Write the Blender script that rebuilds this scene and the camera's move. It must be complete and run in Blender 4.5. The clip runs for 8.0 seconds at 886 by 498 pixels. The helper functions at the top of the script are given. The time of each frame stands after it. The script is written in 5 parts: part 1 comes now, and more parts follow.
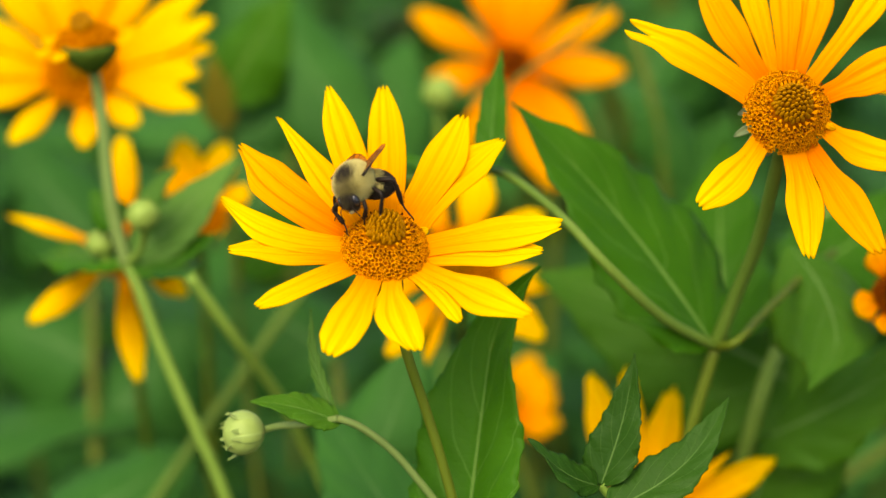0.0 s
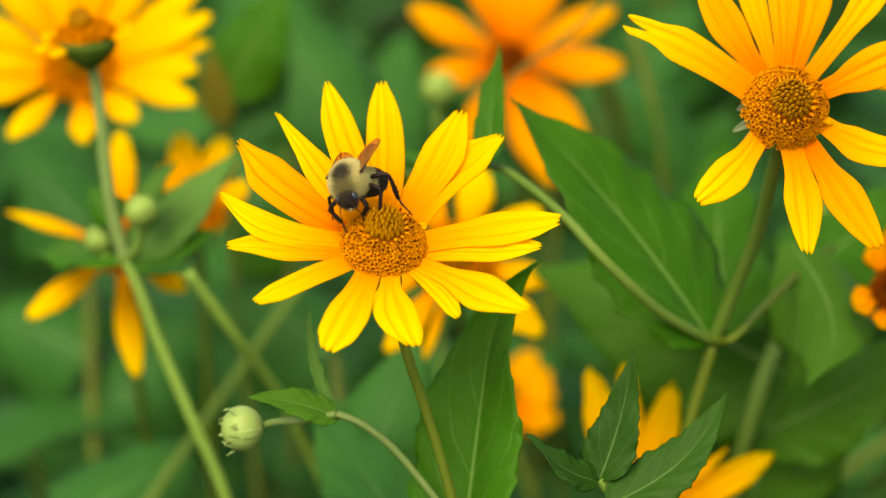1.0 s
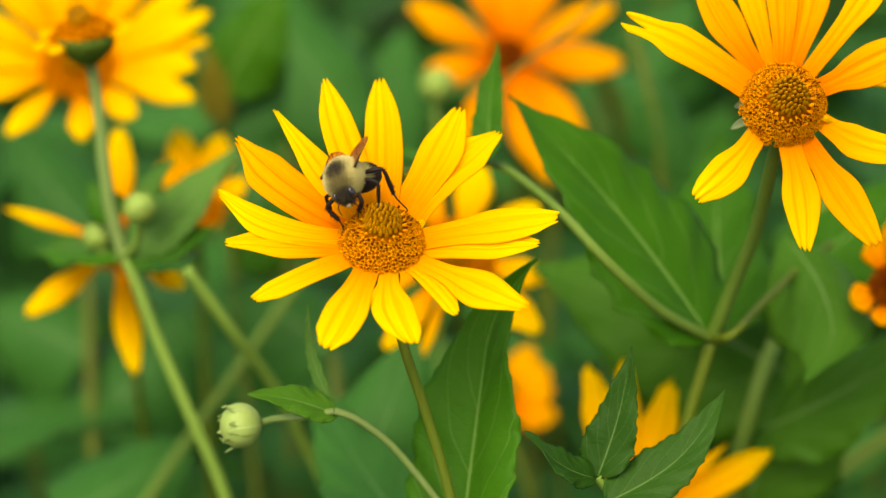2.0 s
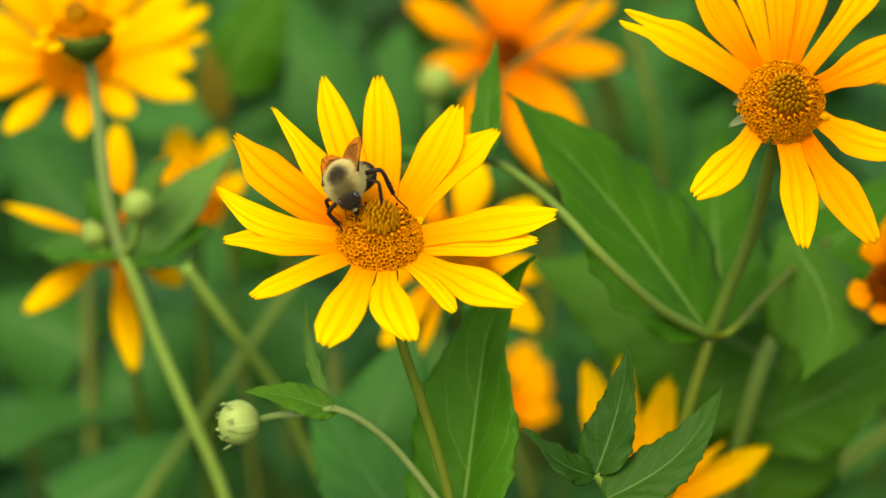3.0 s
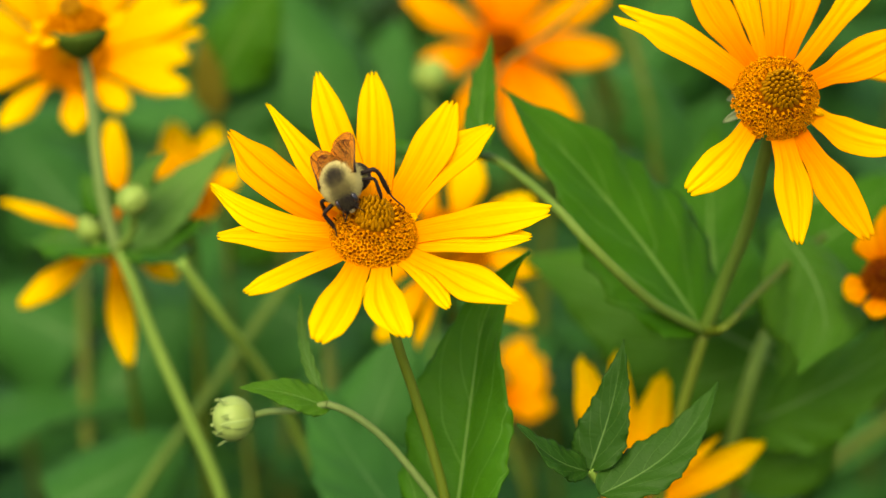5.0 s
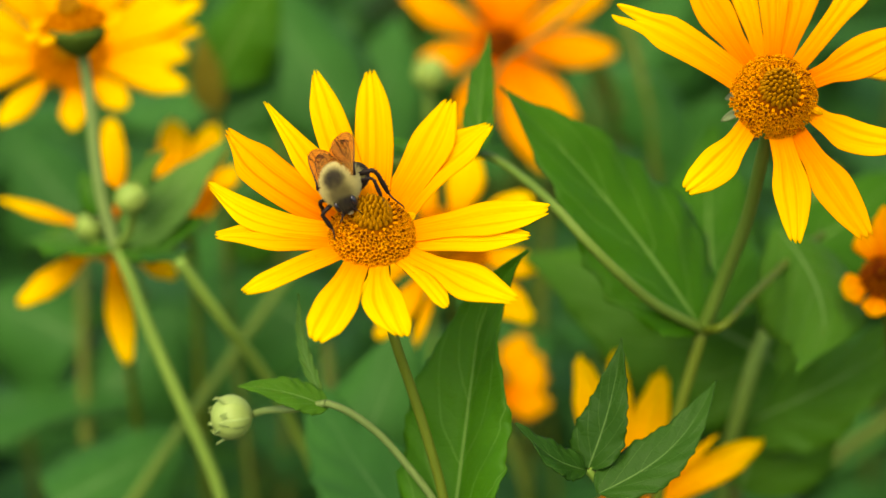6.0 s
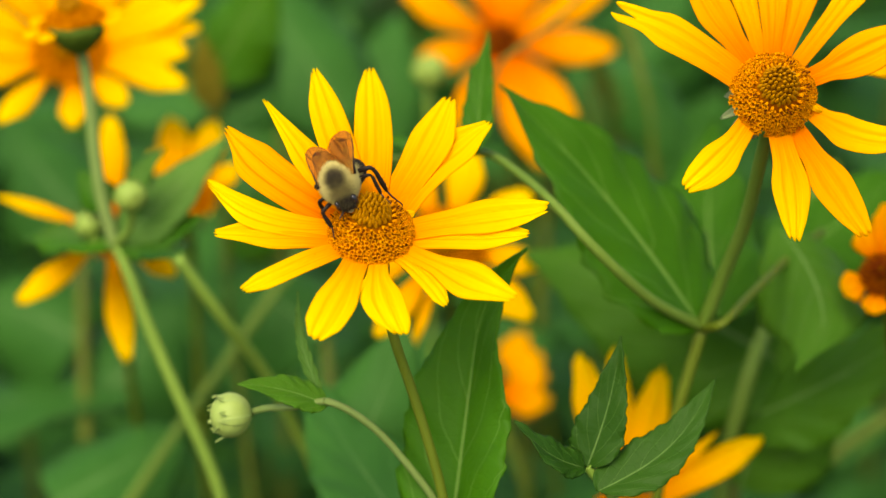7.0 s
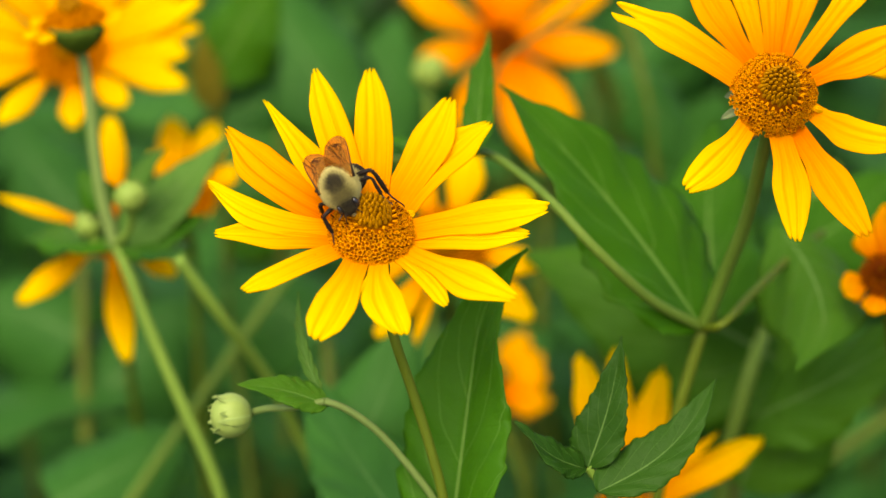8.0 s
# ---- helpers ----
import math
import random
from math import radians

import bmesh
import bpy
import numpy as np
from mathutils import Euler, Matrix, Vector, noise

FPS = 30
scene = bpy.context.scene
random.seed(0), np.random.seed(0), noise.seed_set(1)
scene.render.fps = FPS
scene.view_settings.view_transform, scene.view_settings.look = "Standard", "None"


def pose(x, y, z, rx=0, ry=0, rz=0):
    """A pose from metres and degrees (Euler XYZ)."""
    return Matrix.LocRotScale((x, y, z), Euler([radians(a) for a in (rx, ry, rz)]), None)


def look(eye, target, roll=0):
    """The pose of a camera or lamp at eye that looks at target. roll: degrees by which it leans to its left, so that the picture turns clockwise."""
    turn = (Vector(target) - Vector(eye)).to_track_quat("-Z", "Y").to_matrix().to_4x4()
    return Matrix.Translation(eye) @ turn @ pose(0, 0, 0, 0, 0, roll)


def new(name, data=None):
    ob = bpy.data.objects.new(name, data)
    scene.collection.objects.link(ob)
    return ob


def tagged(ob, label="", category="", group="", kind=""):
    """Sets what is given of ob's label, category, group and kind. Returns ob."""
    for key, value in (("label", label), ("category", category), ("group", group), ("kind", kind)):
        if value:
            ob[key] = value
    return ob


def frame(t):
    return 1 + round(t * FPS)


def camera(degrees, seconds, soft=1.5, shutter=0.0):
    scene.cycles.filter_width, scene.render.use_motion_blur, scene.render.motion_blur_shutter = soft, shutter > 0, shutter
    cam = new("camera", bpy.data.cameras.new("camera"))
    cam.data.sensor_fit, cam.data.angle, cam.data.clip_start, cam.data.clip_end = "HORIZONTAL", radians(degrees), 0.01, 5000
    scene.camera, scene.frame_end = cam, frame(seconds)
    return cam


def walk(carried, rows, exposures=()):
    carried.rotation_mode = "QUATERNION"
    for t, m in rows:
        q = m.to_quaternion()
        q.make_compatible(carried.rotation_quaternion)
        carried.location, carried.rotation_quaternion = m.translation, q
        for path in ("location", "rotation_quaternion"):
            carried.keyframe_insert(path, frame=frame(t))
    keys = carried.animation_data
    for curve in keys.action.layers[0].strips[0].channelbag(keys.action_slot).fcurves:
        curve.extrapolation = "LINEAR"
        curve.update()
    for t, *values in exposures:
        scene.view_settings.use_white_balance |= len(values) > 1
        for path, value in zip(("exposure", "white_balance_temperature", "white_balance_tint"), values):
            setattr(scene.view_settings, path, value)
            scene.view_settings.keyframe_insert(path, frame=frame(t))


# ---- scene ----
cam = camera(26, 8.0, soft=1.2)
cam.data.dof.use_dof, cam.data.dof.focus_distance, cam.data.dof.aperture_fstop = True, 0.305, 9.5
walk(cam, [
    (0, look((0, -0.2866, 1.0043), (0, 0.00001, 0.89998))),
    (0.5, look((-0.00006, -0.2867, 1.00428), (0.00012, -0.00018, 0.89971))),
    (1, look((-0.00006, -0.28676, 1.00433), (0.00024, -0.00039, 0.89937))),
    (1.5, look((-0.00001, -0.28679, 1.00442), (0.0004, -0.00053, 0.89916))),
    (3, look((0.00032, -0.28675, 1.00491), (0.00082, -0.00086, 0.89864))),
    (3.5, look((0.00048, -0.28669, 1.00511), (0.00112, -0.00096, 0.89841))),
    (4, look((0.00064, -0.28662, 1.00532), (0.00128, -0.00107, 0.89817))),
    (4.5, look((0.00081, -0.28655, 1.00552), (0.00153, -0.00108, 0.89812))),
    (6, look((0.00123, -0.28628, 1.00602), (0.00205, -0.0011, 0.89787))),
    (6.5, look((0.00133, -0.2862, 1.00612), (0.00211, -0.0011, 0.89774))),
    (7, look((0.00138, -0.28612, 1.00617), (0.00218, -0.00112, 0.89752))),
    (7.5, look((0.00139, -0.28604, 1.00616), (0.00214, -0.00105, 0.89752))),
    (8, look((0.00135, -0.28599, 1.00609), (0.00212, -0.00096, 0.89752))),
], exposures=[(0, 0.94, 7800, 10), (8, 0.94, 7800, 10)])

# ---- light: a bright, thinly overcast summer sky ----
world = bpy.data.worlds.new("world")
scene.world = world
world.use_nodes = True
sky = world.node_tree.nodes.new("ShaderNodeTexSky")
sky.sky_type, sky.sun_disc = "NISHITA", False
SUN_UP, SUN_ROUND = radians(54), radians(200)
sky.sun_elevation, sky.sun_rotation = SUN_UP, SUN_ROUND
sky.air_density, sky.dust_density = 1.0, 3.0
world.node_tree.links.new(sky.outputs[0], world.node_tree.nodes["Background"].inputs[0])
world.node_tree.nodes["Background"].inputs[1].default_value = 0.15
sun = new("sun", bpy.data.lights.new("sun", "SUN"))
sun.data.energy, sun.data.angle, sun.data.color = 1.6, radians(45), (1.0, 0.92, 0.78)
toward = Vector((math.sin(SUN_ROUND) * math.cos(SUN_UP), math.cos(SUN_ROUND) * math.cos(SUN_UP), math.sin(SUN_UP)))
sun.matrix_world = look(toward * 5, (0, 0, 0))


# ---- materials ----
class Mat:
    """A small builder of node materials."""

    def __init__(self, name):
        self.m = bpy.data.materials.new(name)
        self.m.use_nodes = True
        self.t = self.m.node_tree
        self.bsdf = self.t.nodes["Principled BSDF"]
        self.out = self.t.nodes["Material Output"]

    def node(self, kind, **values):
        n = self.t.nodes.new(kind)
        for key, v in values.items():
            setattr(n, key, v)
        return n

    def link(self, a, b):
        self.t.links.new(a, b)

    def math(self, op, a, b=0.0, c=0.0):
        n = self.node("ShaderNodeMath", operation=op)
        for i, v in enumerate((a, b, c)):
            if isinstance(v, (int, float)):
                n.inputs[i].default_value = v
            else:
                self.link(v, n.inputs[i])
        return n.outputs[0]

    def ramp(self, fac, stops):
        n = self.node("ShaderNodeValToRGB")
        el = n.color_ramp.elements
        while len(el) < len(stops):
            el.new(0.5)
        for e, (p, c) in zip(el, stops):
            e.position, e.color = p, (*c, 1)
        self.link(fac, n.inputs[0])
        return n.outputs[0]

    def mix(self, fac, a, b, blend="MIX"):
        n = self.node("ShaderNodeMix", data_type="RGBA", blend_type=blend)
        for sock, v in ((n.inputs[0], fac), (n.inputs[6], a), (n.inputs[7], b)):
            if isinstance(v, (int, float)):
                sock.default_value = v
            elif isinstance(v, tuple):
                sock.default_value = (*v, 1)
            else:
                self.link(v, sock)
        return n.outputs[2]

    def noise(self, scale, vector=None, detail=3.0, rough=0.5):
        n = self.node("ShaderNodeTexNoise")
        n.inputs["Scale"].default_value, n.inputs["Detail"].default_value, n.inputs["Roughness"].default_value = scale, detail, rough
        if vector is not None:
            self.link(vector, n.inputs["Vector"])
        return n.outputs["Fac"]

    def coords(self, which):
        return self.node("ShaderNodeTexCoord").outputs[which]

    def bump(self, height, strength, distance=0.0002):
        n = self.node("ShaderNodeBump")
        n.inputs["Strength"].default_value, n.inputs["Distance"].default_value = strength, distance
        self.link(height, n.inputs["Height"])
        self.link(n.outputs[0], self.bsdf.inputs["Normal"])
        return n.outputs[0]

    def thin(self, colour, amount, normal=None):
        """Lets light through, as a leaf or a petal does."""
        tr = self.node("ShaderNodeBsdfTranslucent")
        self.link(colour, tr.inputs[0])
        if normal is not None:
            self.link(normal, tr.inputs["Normal"])
        mx = self.node("ShaderNodeMixShader")
        mx.inputs[0].default_value = amount
        self.link(self.bsdf.outputs[0], mx.inputs[1])
        self.link(tr.outputs[0], mx.inputs[2])
        self.link(mx.outputs[0], self.out.inputs[0])

    def look_of(self, colour=None, rough=0.5, specular=0.5, metal=0.0):
        if isinstance(colour, tuple):
            self.bsdf.inputs["Base Color"].default_value = (*colour, 1)
        elif colour is not None:
            self.link(colour, self.bsdf.inputs["Base Color"])
        self.bsdf.inputs["Roughness"].default_value = rough
        self.bsdf.inputs["Specular IOR Level"].default_value = specular
        self.bsdf.inputs["Metallic"].default_value = metal
        return self


def petal_material(name, root, middle, tip):
    """Silky ray petal: long fine ridges, deeper colour at the root, paler at the tip."""
    m = Mat(name)
    uv = m.coords("UV")
    stretch = m.node("ShaderNodeMapping")
    stretch.inputs["Scale"].default_value = (2.0, 26.0, 1.0)
    m.link(uv, stretch.inputs[0])
    rnd = m.node("ShaderNodeObjectInfo").outputs["Random"]
    shift = m.node("ShaderNodeVectorMath", operation="ADD")
    m.link(stretch.outputs[0], shift.inputs[0])
    m.link(m.math("MULTIPLY", rnd, 40.0), shift.inputs[1])
    streak = m.noise(1.0, shift.outputs[0], 4.0, 0.6)
    along = m.node("ShaderNodeSeparateXYZ")
    m.link(uv, along.inputs[0])
    u = m.math("ADD", along.outputs[0], m.math("MULTIPLY", m.math("SUBTRACT", streak, 0.5), 0.5))
    u = m.math("ADD", u, m.math("MULTIPLY", m.math("SUBTRACT", rnd, 0.5), 0.25))
    col = m.ramp(u, [(0.0, root), (0.42, middle), (0.95, tip)])
    across = m.math("COSINE", m.math("MULTIPLY", m.math("SUBTRACT", along.outputs[1], 0.5), 16.4))
    furrow = m.math("MULTIPLY", m.math("SUBTRACT", m.math("MULTIPLY", across, -1.0), 0.55), 0.58)
    col = m.mix(m.math("MAXIMUM", furrow, 0.0), col, root)
    blotch = m.noise(350.0, m.coords("Object"), 2.0)
    col = m.mix(m.math("MULTIPLY", m.math("GREATER_THAN", blotch, 0.78), 0.35), col, (0.55, 0.22, 0.01))
    m.look_of(col, 0.6, 0.05)
    n = m.bump(streak, 0.55, 0.00025)
    m.thin(col, 0.42, n)
    return m.m


def leaf_material(name, dark, light, vein):
    """Rough green leaf with a pale midrib, arching side veins and a fine net between them."""
    m = Mat(name)
    uv = m.node("ShaderNodeSeparateXYZ")
    m.link(m.coords("UV"), uv.inputs[0])
    u, side = uv.outputs[0], m.math("ABSOLUTE", m.math("SUBTRACT", uv.outputs[1], 0.5))
    wob = m.math("MULTIPLY", m.noise(150.0, m.coords("Object"), 2.0), 0.10)
    rib = m.math("LESS_THAN", side, m.math("MULTIPLY", m.math("SUBTRACT", 1.15, u), 0.016))
    bow = m.math("SUBTRACT", m.math("ADD", u, wob), m.math("MULTIPLY", m.math("POWER", side, 1.15), 1.05))
    saw = m.math("ABSOLUTE", m.math("SUBTRACT", m.math("FRACT", m.math("MULTIPLY", bow, 4.6)), 0.5))
    line = m.math("LESS_THAN", saw, 0.019)
    big = m.noise(60.0, m.coords("Object"), 3.0)
    fine = m.noise(900.0, m.coords("Object"), 3.0, 0.65)
    net = m.node("ShaderNodeTexVoronoi", feature="DISTANCE_TO_EDGE")
    net.inputs["Scale"].default_value = 520.0
    m.link(m.coords("Object"), net.inputs["Vector"])
    rnd = m.node("ShaderNodeObjectInfo").outputs["Random"]
    tone = m.math("ADD", m.math("MULTIPLY", big, 0.7), m.math("MULTIPLY", rnd, 0.45))
    col = m.mix(tone, dark, light)
    col = m.mix(m.math("MULTIPLY", fine, 0.3), col, dark)
    col = m.mix(m.math("MULTIPLY", line, 0.36), col, vein)
    col = m.mix(m.math("MULTIPLY", rib, 0.75), col, vein)
    m.look_of(col, 0.52, 0.11)
    h = m.math("SUBTRACT", m.math("MULTIPLY", m.math("MINIMUM", net.outputs["Distance"], 0.12), 1.6), m.math("ADD", m.math("MULTIPLY", line, 0.9), rib))
    n = m.bump(m.math("ADD", h, m.math("MULTIPLY", fine, 0.6)), 0.6, 0.0003)
    m.thin(col, 0.24, n)
    return m.m


def stem_material(name, a, b):
    m = Mat(name)
    stretch = m.node("ShaderNodeMapping")
    stretch.inputs["Scale"].default_value = (900.0, 900.0, 60.0)
    m.link(m.coords("Object"), stretch.inputs[0])
    n = m.noise(1.0, stretch.outputs[0], 3.0)
    big = m.noise(45.0, m.coords("Object"), 2.0)
    col = m.mix(m.math("ADD", m.math("MULTIPLY", n, 0.5), m.math("MULTIPLY", big, 0.5)), a, b)
    m.look_of(col, 0.6, 0.2)
    m.bump(n, 0.5, 0.0002)
    return m.m


def grain_material(name, a, b, rough=0.6, scale=1500.0, strength=0.4, specular=0.4):
    m = Mat(name)
    n = m.noise(scale, m.coords("Object"), 3.0)
    big = m.noise(scale / 9, m.coords("Object"), 2.0)
    isl = m.node("ShaderNodeNewGeometry").outputs["Random Per Island"]
    f = m.math("ADD", m.math("MULTIPLY", m.math("ADD", n, big), 0.3), m.math("MULTIPLY", isl, 0.4))
    m.look_of(m.mix(f, a, b), rough, specular)
    m.bump(n, strength, 0.00008)
    return m.m


PETAL = petal_material("golden petal", (0.88, 0.30, 0.0), (0.96, 0.505, 0.0), (0.97, 0.67, 0.0))
PETAL_DEEP = petal_material("deep golden petal", (0.88, 0.30, 0.0), (0.95, 0.47, 0.0), (0.97, 0.65, 0.0))
# Orange of shaded and backlit petals put into the colour, root darkest.
PETAL_AMBER_SHADE = petal_material("amber shade petal", (0.82, 0.20, 0.0), (0.935, 0.385, 0.0), (0.955, 0.50, 0.0))
PETAL_ORANGE = petal_material("orange petal", (0.72, 0.13, 0.0), (0.93, 0.34, 0.0), (0.95, 0.47, 0.0))
LEAF = leaf_material("leaf", (0.017, 0.090, 0.002), (0.043, 0.168, 0.005), (0.16, 0.31, 0.06))
# Lighter leaf green: light put into the colour of leaves that render shaded.
LEAF_LIGHTENED = leaf_material("lightened leaf", (0.030, 0.122, 0.005), (0.070, 0.205, 0.014), (0.17, 0.32, 0.08))
# Pale green of the narrow young leaf; elsewhere light put into the colour.
LEAF_YOUNG_LIT = leaf_material("soft young leaf, also lightened", (0.050, 0.150, 0.016), (0.105, 0.245, 0.040), (0.18, 0.34, 0.10))
LEAF_SHOOT = leaf_material("shoot leaf", (0.012, 0.055, 0.004), (0.033, 0.105, 0.009), (0.11, 0.22, 0.05))
# Bluer leaf green: haze over the leaves behind is put into the colour.
LEAF_HAZY = leaf_material("hazy leaf", (0.019, 0.093, 0.013), (0.041, 0.168, 0.025), (0.10, 0.23, 0.06))
STEM = stem_material("green stem", (0.092, 0.180, 0.018), (0.175, 0.295, 0.046))
STEM_OLIVE = stem_material("olive green stem", (0.055, 0.097, 0.004), (0.118, 0.167, 0.012))
STEM_LIGHT = stem_material("light green stem", (0.072, 0.145, 0.014), (0.132, 0.225, 0.034))
STEM_PALE = stem_material("pale downy stem", (0.092, 0.168, 0.034), (0.185, 0.270, 0.074))
STEM_BROWN = stem_material("olive stem", (0.066, 0.098, 0.007), (0.122, 0.158, 0.018))
BUD = grain_material("bud", (0.16, 0.26, 0.038), (0.31, 0.42, 0.11), 0.6, 900.0)
BUD_GREEN = grain_material("green bud", (0.14, 0.235, 0.026), (0.25, 0.37, 0.065), 0.65, 900.0)
BUD_SCALE = grain_material("bud scale", (0.17, 0.275, 0.050), (0.30, 0.41, 0.12), 0.7, 900.0)
BRACT = grain_material("bract", (0.055, 0.105, 0.010), (0.12, 0.185, 0.030), 0.6, 900.0)
BRACT_PALE = grain_material("dry bract", (0.09, 0.14, 0.05), (0.19, 0.25, 0.11), 0.7, 900.0)
CUP = grain_material("green cup", (0.030, 0.062, 0.004), (0.060, 0.105, 0.010), 0.75, 900.0, 0.4, 0.1)
FLORET = grain_material("open floret", (0.60, 0.19, 0.0), (0.82, 0.36, 0.002), 0.6, 2500.0, 0.4, 0.12)
WITHERED = grain_material("withered leaf", (0.095, 0.088, 0.006), (0.18, 0.155, 0.012), 0.8, 900.0, 0.4, 0.1)
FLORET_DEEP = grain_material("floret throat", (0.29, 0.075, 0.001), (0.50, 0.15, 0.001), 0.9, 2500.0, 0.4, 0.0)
FLORET_BUD = grain_material("closed floret", (0.23, 0.095, 0.0), (0.49, 0.22, 0.002), 0.6, 2500.0, 0.4, 0.12)
FLORET_MID = grain_material("ripe floret", (0.44, 0.115, 0.0), (0.70, 0.25, 0.001), 0.7, 2500.0, 0.4, 0.05)
FLORET_DARK = grain_material("red-brown floret", (0.12, 0.016, 0.002), (0.28, 0.05, 0.003), 0.7, 2500.0, 0.4, 0.05)
ANTHER = grain_material("dark anther", (0.075, 0.016, 0.002), (0.15, 0.036, 0.004), 0.9, 2500.0, 0.4, 0.0)
RECEPTACLE = grain_material("disc ground", (0.19, 0.055, 0.001), (0.34, 0.11, 0.001), 0.9, 2000.0, 0.4, 0.0)
# Disc ground with the shade between closed florets put into its colour.
CONE_GROUND = grain_material("shaded cone ground", (0.10, 0.038, 0.0), (0.20, 0.075, 0.001), 0.9, 2000.0, 0.4, 0.0)
SHELL = grain_material("black shell", (0.008, 0.006, 0.005), (0.022, 0.015, 0.011), 0.5, 3000.0, 0.3, 0.14)
EYE_BLACK = grain_material("eye", (0.008, 0.008, 0.010), (0.02, 0.02, 0.026), 0.18, 6000.0, 0.25, 0.6)
UNDERCOAT = grain_material("woolly undercoat", (0.28, 0.24, 0.075), (0.42, 0.37, 0.13), 0.9, 2500.0, 0.3, 0.1)
FUR_PALE = grain_material("pale yellow fur", (0.48, 0.43, 0.13), (0.71, 0.65, 0.28), 0.75, 2500.0, 0.1, 0.2)
FUR_OLIVE = grain_material("olive fur", (0.17, 0.145, 0.050), (0.34, 0.295, 0.115), 0.75, 2500.0, 0.1, 0.2)
FUR_CROWN = grain_material("grey olive fur", (0.055, 0.048, 0.024), (0.135, 0.118, 0.058), 0.75, 2500.0, 0.1, 0.2)
FUR_BLACK = grain_material("black fur", (0.016, 0.013, 0.009), (0.055, 0.046, 0.03), 0.7, 2500.0, 0.1, 0.25)
MUZZLE = grain_material("muzzle", (0.20, 0.15, 0.05), (0.36, 0.29, 0.12), 0.7, 2500.0)
FOOT = grain_material("brown foot", (0.022, 0.009, 0.004), (0.06, 0.022, 0.008), 0.45, 3000.0, 0.3, 0.4)
SOIL = grain_material("soil", (0.020, 0.017, 0.010), (0.06, 0.055, 0.028), 0.95, 60.0, 1.0, 0.2)


def wing_material():
    """Smoky amber membrane with darker veins, partly see-through."""
    m = Mat("wing membrane")
    net = m.node("ShaderNodeTexVoronoi", feature="DISTANCE_TO_EDGE")
    net.inputs["Scale"].default_value = 520.0
    long = m.node("ShaderNodeMapping")
    long.inputs["Scale"].default_value = (0.45, 1.0, 1.0)
    m.link(m.coords("Object"), long.inputs[0])
    m.link(long.outputs[0], net.inputs["Vector"])
    vein = m.math("LESS_THAN", net.outputs["Distance"], 0.017)
    patch = m.noise(1300.0, long.outputs[0], 3.0, 0.6)
    broad = m.noise(300.0, m.coords("Object"), 1.0)
    col = m.mix(vein, m.mix(patch, (0.11, 0.045, 0.006), (0.42, 0.22, 0.035)), (0.055, 0.020, 0.005))
    m.look_of(col, 0.45, 0.06)
    m.bump(m.math("ADD", patch, m.math("MULTIPLY", vein, 1.5)), 0.8, 0.00012)
    clear = m.node("ShaderNodeBsdfTransparent")
    clear.inputs[0].default_value = (0.92, 0.70, 0.32, 1)
    mx = m.node("ShaderNodeMixShader")
    m.link(m.math("ADD", m.math("MULTIPLY", vein, 0.24), m.math("ADD", m.math("MULTIPLY", broad, 0.45), 0.20)), mx.inputs[0])
    m.link(clear.outputs[0], mx.inputs[1])
    m.link(m.bsdf.outputs[0], mx.inputs[2])
    m.link(mx.outputs[0], m.out.inputs[0])
    return m.m


WING = wing_material()


# ---- builders ----
def mesh_of(name, verts, faces, mats, uvs=None, index=None, smooth=True):
    me = bpy.data.meshes.new(name)
    me.from_pydata([tuple(v) for v in verts], [], faces)
    for m in mats:
        me.materials.append(m)
    if uvs is not None:
        layer = me.uv_layers.new(name="UVMap")
        corner = np.empty(len(me.loops), dtype=np.int32)
        me.loops.foreach_get("vertex_index", corner)
        layer.data.foreach_set("uv", np.asarray(uvs, dtype=np.float32)[corner].ravel())
    if index is not None:
        me.polygons.foreach_set("material_index", index)
    me.polygons.foreach_set("use_smooth", [smooth] * len(me.polygons))
    me.update()
    return me


def thing(name, place, label, category, group="", kind=""):
    ob = new(name)
    ob.empty_display_size = 0.01
    ob.location = place
    return tagged(ob, label, category, group, kind)


def put(ob, parent, m=None):
    """Makes ob a part of parent; m is its pose in the parent's space."""
    ob.parent = parent
    if m is not None:
        ob.matrix_basis = m
    return ob


def part(name, mesh, parent, m=None, label="", kind=""):
    return tagged(put(new(name, mesh), parent, m), label, kind=kind)


def axes(place, x, z):
    """A pose at place whose x axis goes along x and whose z axis leans to z."""
    x = Vector(x).normalized()
    y = Vector(z).cross(x).normalized()
    z = x.cross(y)
    m = Matrix((x, y, z)).transposed().to_4x4()
    m.translation = place
    return m


def within(parent_place, m):
    """A world pose, seen from a thing that stands unturned at parent_place."""
    return Matrix.Translation(-Vector(parent_place)) @ m


